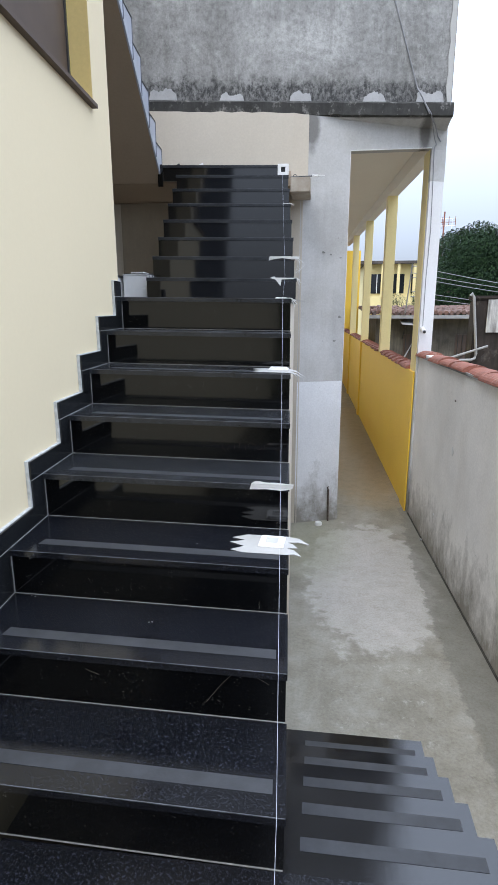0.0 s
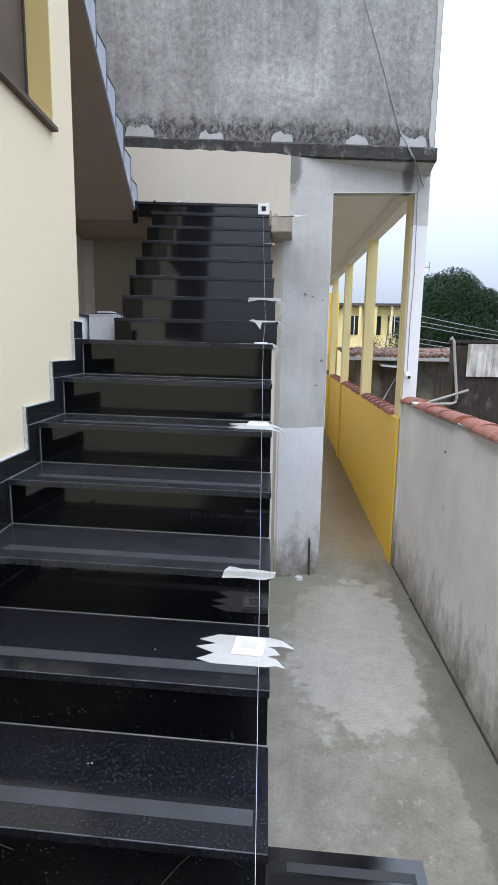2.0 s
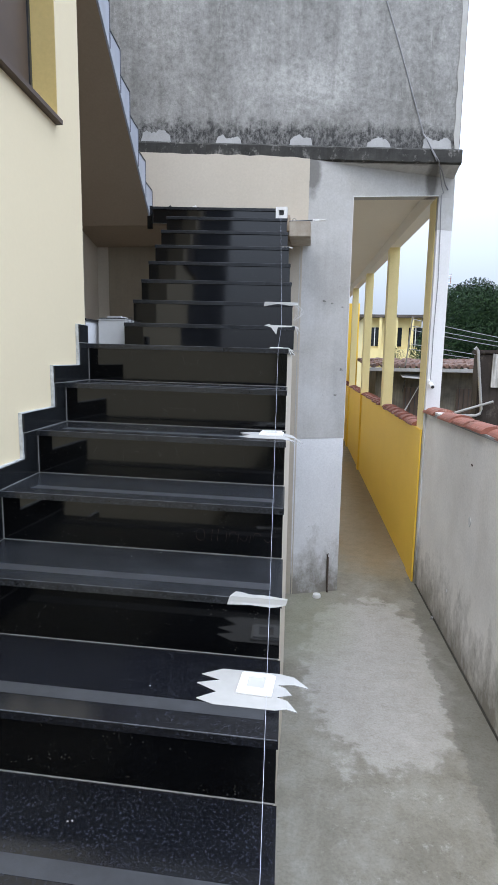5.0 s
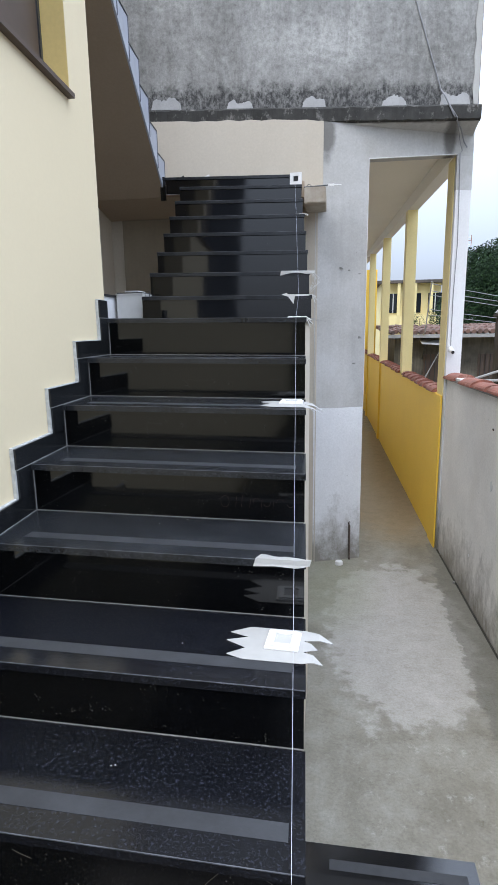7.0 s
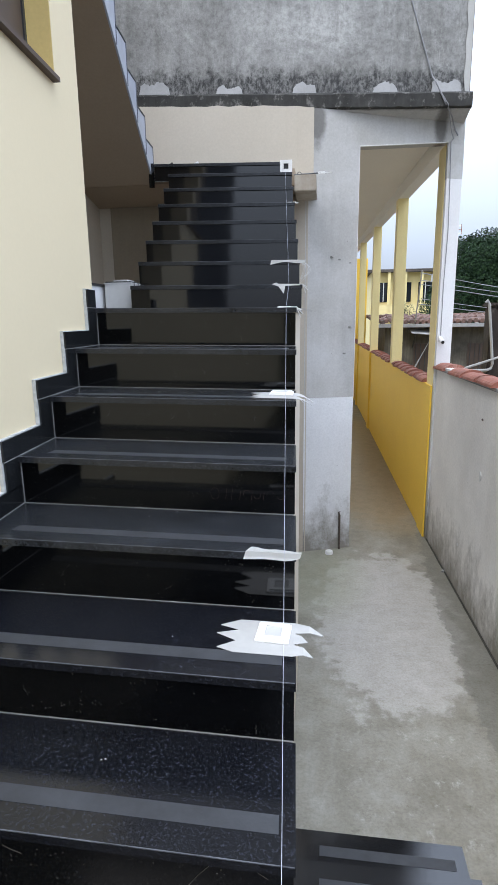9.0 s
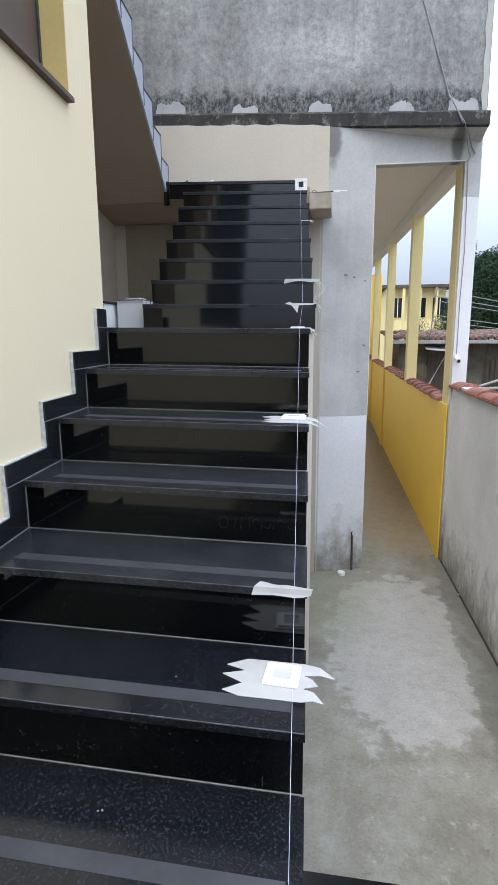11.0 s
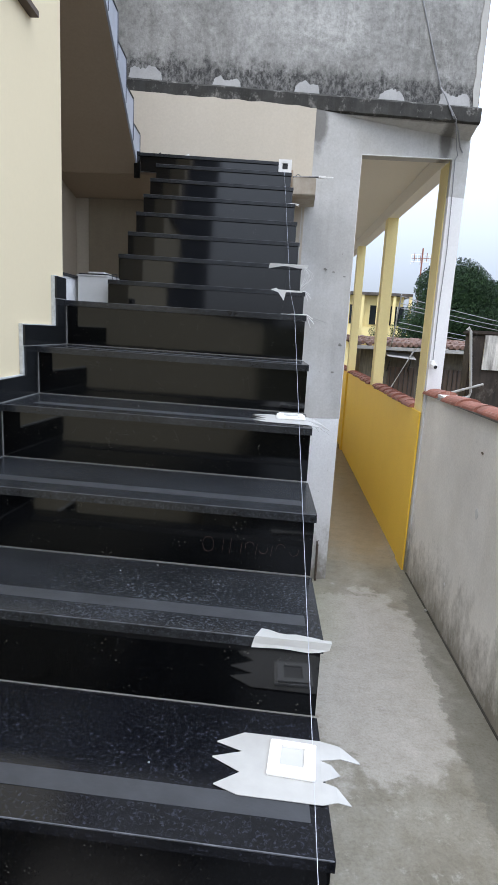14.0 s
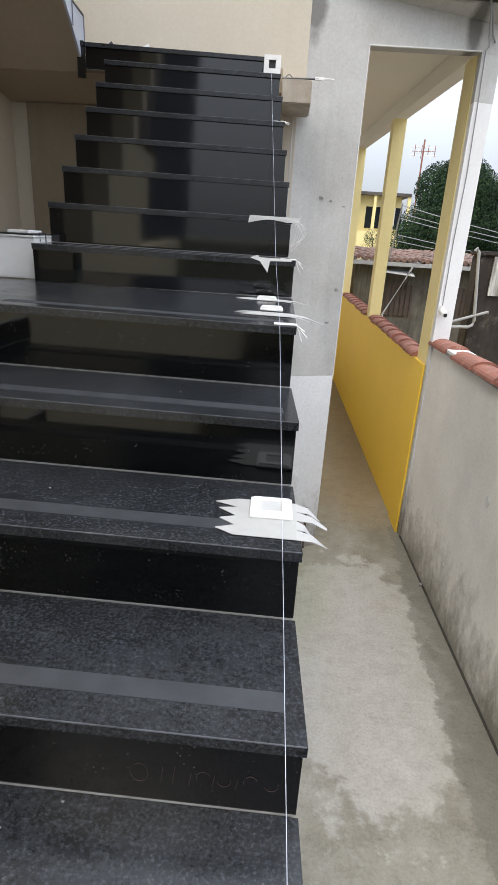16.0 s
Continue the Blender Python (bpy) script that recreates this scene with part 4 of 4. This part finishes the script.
for x0, x1, z0, z1 in ((-0.048, 0.048, 0.075, 0.1), (-0.048, 0.048, 0.006, 0.032), (-0.048, -0.02, 0.0325, 0.0745), (0.02, 0.048, 0.0325, 0.0745)):
    box(x0, x1, -0.025, 0.025, z0 + 0.012, z1 + 0.012, bm)
box(-0.03, 0.03, -0.02, 0.02, 0.001, 0.0175, bm)
part("frame", bm, M_PLASTIC, head_box)
part("opening", box(-0.019, 0.019, -0.012, 0.02, 0.045, 0.086), M_BLACK, head_box, "dark opening")
rod = mesh_object("metal_rod", tube([(-0.2, 3.57, 3.574), (0.02, 3.565, 3.578)], 0.006), M_STEEL)
tagged(rod, "thin dark metal rod lying on the slab end", "rod")
tip = mesh_object("white_peg", box(0.0, 0.055, 3.56, 3.575, 3.5715, 3.588, tube([(0.055, 3.567, 3.58), (0.115, 3.565, 3.578)], 0.004)), M_PLASTIC)
tagged(tip, "small white peg lying on the slab end", "peg")
hook = mesh_object("wire_loop", tube([(-0.19 + 0.06 * k / 8, 3.6, 3.572 + 0.03 * math.sin(math.pi * k / 8)) for k in range(9)], 0.003), M_STEEL)
tagged(hook, "bent dark wire loop on the slab end", "wire")
for x, a, mname in ((-1.285, 35, M_BLACK), (-1.06, 25, M_PLASTIC)):
    scrap = mesh_object("spacer", box(-0.035, 0.035, -0.006, 0.006, 0.0, 0.014), mname)
    scrap.matrix_basis = pose(x, 3.6, TOP_Z + 0.026, 0, -a, 10)
    tagged(scrap, "small plastic spacer lying on the top landing", "spacer", "spacers on the top landing")

# white carton with a folder on the side landing
carton = thing("carton", "white cardboard carton with folder and paper on top", "carton")
part("box", box(-1.27, -1.1, 1.9, 2.12, z8 + 0.014, z8 + 0.172), M_PAPER, carton, bevel=0.003)
part("lid", box(-1.275, -1.097, 1.895, 2.125, z8 + 0.1725, z8 + 0.18), M_PAPER, carton, bevel=0.002)
folder = thing("folder", "dark folder with white paper lying on carton", "folder")
part("cover", box(-1.265, -1.1, 1.9, 2.1, z8 + 0.1805, z8 + 0.187), M_BLACK, folder, bevel=0.002)
part("paper", box(-1.22, -1.13, 1.92, 2.05, z8 + 0.1875, z8 + 0.198), M_PAPER, folder, "white folded paper", 0.002)
clip = mesh_object("wire_clip", tube([(-1.092, 1.94, nose(9)[1] + 0.012), (-1.092, 1.94, nose(9)[1] + 0.045), (-1.068, 1.94, nose(9)[1] + 0.045), (-1.068, 1.94, nose(9)[1] + 0.012)], 0.003), M_STEEL)
tagged(clip, "bent steel wire clip standing on a step beside carton", "clip")
block = thing("plaster_block", "pale grey plaster block beside the white carton", "block")
part("block", box(-1.5, -1.29, 1.75, 2.05, z8 + 0.014, z8 + 0.16), M_WHITE, block, bevel=0.006)
part("top_board", box(-1.5, -1.28, 1.74, 2.06, z8 + 0.161, z8 + 0.172), M_BLACK, block, "dark top board")

# faint chalk scratches on a riser: unreadable marks
y5 = nose(5)[0] + NOSING - 0.0012
M_CHALK = plain("red_chalk", (0.055, 0.032, 0.028), 0.9)
chalk = thing("chalk_mark", "faint reddish scratched marks on a granite riser", "chalk mark")
part("mark", tube([(-0.275 + 0.015 * math.cos(k * math.tau / 12), y5, 1.81 + 0.021 * math.sin(k * math.tau / 12)) for k in range(13)], 0.0004, None, 4), M_CHALK, chalk)
for x, h in ((-0.238, 0.04), (-0.218, 0.042), (-0.19, 0.03), (-0.15, 0.03), (-0.11, 0.028)):
    part("mark", tube([(x, y5, 1.79), (x + 0.004, y5, 1.79 + h)], 0.0004, None, 4), M_CHALK, chalk)

for x, a in ((-0.165, 20), (-0.13, 200), (-0.085, 20), (-0.05, 200)):
    part("mark", tube([(x + 0.012 * math.cos(math.radians(a + 25 * k)), y5, 1.81 + 0.015 * math.sin(math.radians(a + 25 * k))) for k in range(8)], 0.0004, None, 4), M_CHALK, chalk)

y2 = nose(2)[0] + NOSING - 0.0008
scratch = thing("scratch_mark", "faint pale scratches curving over a granite riser", "scratch")
M_SCRATCH = plain("pale_scratch", (0.07, 0.065, 0.055), 0.9, 0, 0.6, 60)
part("mark", tube([(-0.182, y2, 1.269), (-0.16, y2, 1.3), (-0.137, y2, 1.332), (-0.11, y2, 1.362), (-0.097, y2, 1.376)], 0.0006, None, 4), M_SCRATCH, scratch)
part("mark", tube([(-0.09, y2, 1.378), (-0.055, y2, 1.371), (-0.02, y2, 1.355), (0.0, y2, 1.342)], 0.0005, None, 4), M_SCRATCH, scratch)
part("mark", tube([(-0.547, y2, 1.346), (-0.53, y2, 1.338), (-0.506, y2, 1.33)], 0.0006, None, 4), M_SCRATCH, scratch)
r = random.Random(51)
for i, x, y in ((2, -0.866, -0.347), (2, -0.85, -0.352), (2, -0.407, -0.453), (2, -0.398, -0.45), (4, -0.404, 0.265), (4, -0.487, 0.211), (6, -0.6, 0.75), (7, -0.35, 1.05), (3, -0.3, -0.2)):
    bm = bmesh.new()
    bmesh.ops.create_icosphere(bm, subdivisions=1, radius=0.0024)
    for v in bm.verts:
        v.co = Vector((v.co.x * r.uniform(0.7, 1.6), v.co.y * r.uniform(0.6, 1.3), v.co.z * r.uniform(0.4, 0.8)))
    ob = mesh_object("plaster_crumb", bm, M_GROUT)
    ob.matrix_basis = pose(x, y, nose(i)[1] + fall(y) * (edge_x(y) - x) + 0.001)
    tagged(ob, "tiny pale plaster crumb lying on a black tread", "crumb", "crumbs on the treads")

# ---- passage details ----
pipe = thing("pipe_stub", "rusty iron rod with white cap at wall foot", "pipe stub")
part("rod", tube([(0.262, 4.07, 0.0), (0.257, 4.065, 0.38)], 0.011, None, 8), M_RUST, pipe, "rusty iron rod")
part("hook", tube([(0.257, 4.065, 0.37), (0.25, 4.06, 0.41), (0.263, 4.06, 0.42)], 0.008, None, 6), M_RUST, pipe)
bm = bmesh.new()
bmesh.ops.create_cone(bm, cap_ends=True, segments=20, radius1=0.042, radius2=0.038, depth=0.035, matrix=pose(0.155, 3.93, 0.0175))
tagged(mesh_object("plastic_disc", bm, M_PLASTIC, None, 0.004), "round white plastic disc lying on the concrete", "plastic disc")

cable_path = [(0.566, 4.155, 5.645), (0.702, 4.175, 5.285), (0.842, 4.195, 4.89), (0.985, 4.2, 4.48), (1.012, 4.145, 4.41), (1.1, 4.155, 4.25), (1.19, 4.28, 4.17), (1.255, 4.435, 4.1), (1.29, 4.452, 4.055)]
cable = mesh_object("wall_cable", tube([(0.2, 4.1, 6.7)] + cable_path, 0.0065, None, 6), M_CABLE)
tagged(cable, "grey cable hanging down the cement wall", "cable", "cables on the wall")
bm = tube([(1.012, 4.145, 4.4), (1.13, 4.16, 4.23), (1.205, 4.34, 4.06), (1.245, 4.436, 4.025), (1.225, 4.43, 4.0), (1.235, 4.434, 3.72), (1.248, 4.438, 3.2), (1.235, 4.434, 2.7), (1.238, 4.435, 2.2)], 0.004, None, 6)
tagged(mesh_object("wall_cable", bm, M_CABLE), "grey cable running down the white corner post", "cable", "cables on the wall")
cctv = thing("bullet_camera", "small white bullet security camera on corner post", "security camera")
part("bracket", box(1.22, 1.25, 4.4, 4.447, 2.16, 2.2), M_PLASTIC, cctv, bevel=0.003)
part("body", tube([(1.233, 4.405, 2.165), (1.236, 4.3, 2.14)], 0.024, None, 14), M_PLASTIC, cctv)
part("lens", tube([(1.236, 4.2995, 2.14), (1.2365, 4.296, 2.1395)], 0.016, None, 12), M_BLACK, cctv, "black lens")

def wall_chip(y, z, ry, rz, material, label, seed):
    r = random.Random(seed)
    pts = [(y + ry * (0.75 + r.uniform(0, 0.35)) * math.cos(k * math.tau / 11), z + rz * (0.75 + r.uniform(0, 0.35)) * math.sin(k * math.tau / 11)) for k in range(11)]
    return tagged(mesh_object("wall_chip", prism(pts, "x", east_x(y) - 0.003, east_x(y) + 0.004), material), label, "wall chip", "chips on the grey wall")
wall_chip(2.845, 1.178, 0.033, 0.04, M_PAPER, "round chip of white plaster on the grey wall", 1)
wall_chip(2.89, 1.613, 0.022, 0.01, M_DARK, "small dark hole in the grey wall", 2)
wall_chip(3.3, 0.42, 0.02, 0.014, M_WHITE, "small pale chip on the grey wall", 3)
bm = tube([(1.225, 3.6, 0.012), (1.235, 3.62, 0.016)], 0.012, None, 8)
tagged(mesh_object("pebble", bm, M_PATCH, None, 0.004), "small pale pebble on the concrete floor", "pebble")
for k, (x, y, z, dx) in enumerate(((0.12, 4.318, 2.95, 0.03), (0.2, 4.318, 2.93, 0.02), (0.3, 4.318, 2.9, 0.018), (0.31, 4.318, 2.3, 0.035), (0.26, 4.318, 2.05, 0.03))):
    r = random.Random(40 + k)
    pts = [(x + dx * (0.5 + r.random() * 0.6) * math.cos(a * math.tau / 9), z + dx * 0.45 * (0.4 + r.random() * 0.7) * math.sin(a * math.tau / 9)) for a in range(9)]
    tagged(mesh_object("scuff", prism(pts, "y", front_y(x) - 0.0035, front_y(x) + 0.012), M_CEMENT), "small dark scuff on the grey pier", "scuff", "scuffs on the pier")

# ---- neighbourhood beyond the wall ----
def low_house(x0, x1, y0, y1, wall_top, ridge, label, tiles, paint):
    h = thing("low_house", label, "house", "low houses behind the wall")
    part("wall", box(x0, x1, y0, y1, -0.35, wall_top), paint, h)
    part("eave", box(x0 - 0.3, x1 + 0.3, y0 - 0.45, y0 + 0.1, wall_top + 0.001, wall_top + 0.09), M_PATCH, h, "grey concrete eave")
    rows = 6
    n = int((x1 - x0 + 0.5) / 0.15)
    bm = bmesh.new()
    r = random.Random(tiles)
    for a in range(rows):
        for b in range(n):
            if r.random() < 0.03:
                continue
            f0, f1 = a / rows, (a + 1.12) / rows
            xx = x0 - 0.25 + b * 0.15 + r.uniform(-0.02, 0.02)
            za, zb = wall_top + 0.1 + (ridge - wall_top - 0.1) * f0, wall_top + 0.1 + (ridge - wall_top - 0.1) * f1
            ya, yb = y0 - 0.4 + (y1 - y0 + 0.4) * f0, y0 - 0.4 + (y1 - y0 + 0.4) * f1
            j = r.uniform(-0.015, 0.02)
            tube([(xx, ya, za + 0.05 + j), (xx, yb, zb + 0.04 + j)], 0.062, bm, 6)
    part("roof", bm, M_OLDTILE, h, "broken terracotta tile roof")
    for k, wx in enumerate((x0 + (x1 - x0) * 0.22, x0 + (x1 - x0) * 0.62)):
        w = part("window", box(wx, wx + 0.75, y0 - 0.03, y0 + 0.02, wall_top - 1.25, wall_top - 0.45), M_DARK, h, "dark barred window")
        for q in range(6):
            part("bar", tube([(wx + 0.06 + 0.125 * q, y0 - 0.05, wall_top - 1.25), (wx + 0.06 + 0.125 * q, y0 - 0.05, wall_top - 0.45)], 0.009, None, 5), M_STEEL, w)
    return h

low_house(1.7, 5.3, 14.6, 18.0, 2.12, 2.4, "low grey house with stained walls and broken tile roof", 3, M_LOWWALL)
low_house(5.8, 11.5, 13.6, 17.5, 2.08, 2.36, "low rusty house with terracotta tile roof", 5, M_REDWALL)

awning = thing("awning", "bent pale sheet awning under broken roof eave", "awning")
part("sheet", hexa([(2.35, 14.05, 1.96), (3.1, 14.05, 1.9), (3.1, 14.55, 2.03), (2.35, 14.55, 2.06), (2.35, 14.05, 1.975), (3.1, 14.05, 1.915), (3.1, 14.55, 2.045), (2.35, 14.55, 2.075)]), M_PATCH, awning)
for x in (2.45, 3.0):
    part("bracket", tube([(x, 14.58, 1.55), (x, 14.1, 1.93)], 0.015, None, 6), M_STEEL, awning)
stay = mesh_object("stay_pole", tube([(2.35, 13.6, -0.35), (2.35, 13.6, 1.0), (2.95, 13.6, 2.2)], 0.025, None, 6), M_PATCH)
tagged(stay, "bent pale plastic pole before the grey house", "pole")

shed = thing("shed", "stained grey water tank shed with dark streaks", "shed")
part("wall", box(2.98, 6.2, 9.1, 9.5, -0.35, 2.55), M_TANK, shed, bevel=0.02)
part("cap", box(2.94, 6.25, 9.06, 9.55, 2.551, 2.62), M_TANK, shed, bevel=0.02)
part("panel", box(3.2, 6.0, 9.06, 9.0995, 1.95, 2.55), M_DRIP, shed, "white streaked band under the cap")
part("drain_pipe", tube([(2.86, 9.02, 2.62), (2.88, 9.02, 2.66), (2.92, 9.02, 2.6), (3.05, 9.02, 1.55), (3.03, 9.02, 1.47), (2.96, 9.0, 1.44), (2.42, 8.96, 1.42)], 0.026, None, 8), M_PATCH, shed, "pale plastic drain pipe")
part("drain_branch", tube([(2.44, 8.98, 1.43), (3.25, 9.02, 1.7)], 0.022, None, 8), M_PATCH, shed, "pale plastic branch pipe")

def far_house():
    h = thing("far_house", "distant yellow two-storey house with flat roof and verandas", "house")
    x0, x1, y0 = 3.3, 7.6, 42.0
    part("wall", box(x0, x1, y0, y0 + 7, -0.35, 5.6), M_YELLOW_PALE, h)
    part("roof", box(x0 - 0.5, x1 + 0.5, y0 - 0.7, y0 + 7.3, 5.601, 5.8), M_FARWALL, h, "grey flat roof edge")
    for k, wx in enumerate((x0 + 0.4, x0 + 1.9, x0 + 3.4)):
        w = part("window", box(wx, wx + 1.0, y0 - 0.04, y0 + 0.02, 3.5, 4.9), glass, h, "dark window")
        part("frame", box(wx + 0.47, wx + 0.53, y0 - 0.08, y0 - 0.041, 3.5, 4.9), M_PLASTIC, w)
    for k in range(5):
        part("column", box(x0 + 1.15 * k, x0 + 1.15 * k + 0.2, y0 - 0.62, y0 - 0.42, 2.2, 5.6), M_YELLOW_PALE, h)
    part("balustrade", box(x0, x1, y0 - 0.62, y0 - 0.5, 2.2, 3.3), M_YELLOW_PALE, h, "pale yellow balustrade")
far_house()


def tree(x, y, base, height, spread, leaves, seed, label):
    """A trunk with limbs and a crown of small leaf clumps gathered in uneven lobes."""
    t = thing("tree", label, "tree", "trees behind the houses")
    r = random.Random(seed)
    bm = tube([(x, y, base), (x + 0.1, y, base + height * 0.3), (x - 0.05, y, base + height * 0.6)], spread * 0.05, None, 8)
    lobes = []
    for k in range(16):
        a, f = r.uniform(0, math.tau), r.random()
        rad = spread * (0.25 + 0.45 * f) * (1 - 0.4 * (k % 4) / 4)
        c = Vector((x + rad * math.cos(a), y + rad * math.sin(a) * 0.8, base + height * (0.45 + 0.1 * (k % 4) + 0.08 * r.random())))
        lobes.append((c, spread * r.uniform(0.22, 0.36)))
        if k < 8:
            tube([(x, y, base + height * 0.42), tuple((Vector((x, y, base + height * 0.5)) + c) / 2), tuple(c)], spread * 0.016, bm, 5)
    part("trunk", bm, M_BARK, t)
    verts, faces = [], []
    for _ in range(leaves):
        c, s = lobes[r.randrange(len(lobes))]
        d = Vector((r.gauss(0, 1), r.gauss(0, 1), r.gauss(0, 1))).normalized()
        p = c + d * s * (0.55 + 0.55 * r.random() ** 0.5)
        nrm = (d + Vector((r.uniform(-1, 1), r.uniform(-1, 1), r.uniform(-0.3, 1)))).normalized()
        u = nrm.orthogonal().normalized()
        v = nrm.cross(u)
        w = min(0.056, spread * r.uniform(0.014, 0.03))
        i = len(verts)
        verts += [p - u * w, p - v * w * 0.5 + nrm * w * 0.2, p + u * w, p + v * w * 0.5 - nrm * w * 0.15]
        faces.append((i, i + 1, i + 2, i + 3))
    me = bpy.data.meshes.new("crown")
    me.from_pydata([tuple(q) for q in verts], [], faces)
    me.materials.append(M_LEAF)
    c = new("crown", me)
    c.parent = t
    return t

tree(7.95, 29, -0.35, 6.95, 3.75, 110000, 5, "large dark green mango tree with dense crown")
tree(13.6, 33, -0.35, 7.8, 3.4, 20000, 6, "dark green tree with dense uneven crown")
tree(7.6, 38, -0.35, 4.6, 2.2, 7000, 7, "small green tree beside the yellow house")
tree(4.4, 30, -0.35, 4.2, 1.0, 3000, 8, "thin green shrub above the roofs")

mast = thing("antenna_mast", "distant red and white antenna mast", "antenna")
part("pole", tube([(14.25, 70, -0.35), (14.25, 70, 13.5)], 0.09, None, 6), M_TILE, mast)
for k in range(3):
    part("arm", tube([(12.95, 70, 11.9 + 0.4 * k), (15.6, 70, 11.95 + 0.4 * k)], 0.035, None, 5), M_TILE if k % 2 else M_PLASTIC, mast)
for k in range(8):
    part("aerial", tube([(12.95 + 0.37 * k, 70, 11.6 + 0.2 * (k % 3)), (12.95 + 0.37 * k, 70, 12.7 + 0.25 * (k % 2))], 0.04, None, 5), M_TILE if k % 2 else M_PLASTIC, mast)

wire_post = mesh_object("wire_post", tube([(2.4, 14.2, 2.2), (2.4, 13.9, 2.3), (2.4, 13.2, 3.5)], 0.016, None, 6), M_PATCH)
tagged(wire_post, "thin pale bracket post carrying wires above the roof", "post")
for za, drop in ((3.45, 0.5), (3.28, 0.43), (3.18, 0.44), (2.83, 0.36), (2.7, 0.33)):
    pts = [(2.4 + 9 * f, 13.2 + 0.5 * f, za - drop * 4 * f * (1 - 0.45 * f)) for f in [q / 12 for q in range(13)]]
    tagged(mesh_object("overhead_wire", tube(pts, 0.009, None, 5), M_CABLE), "pale overhead wire sagging between the houses", "wire", "overhead wires")
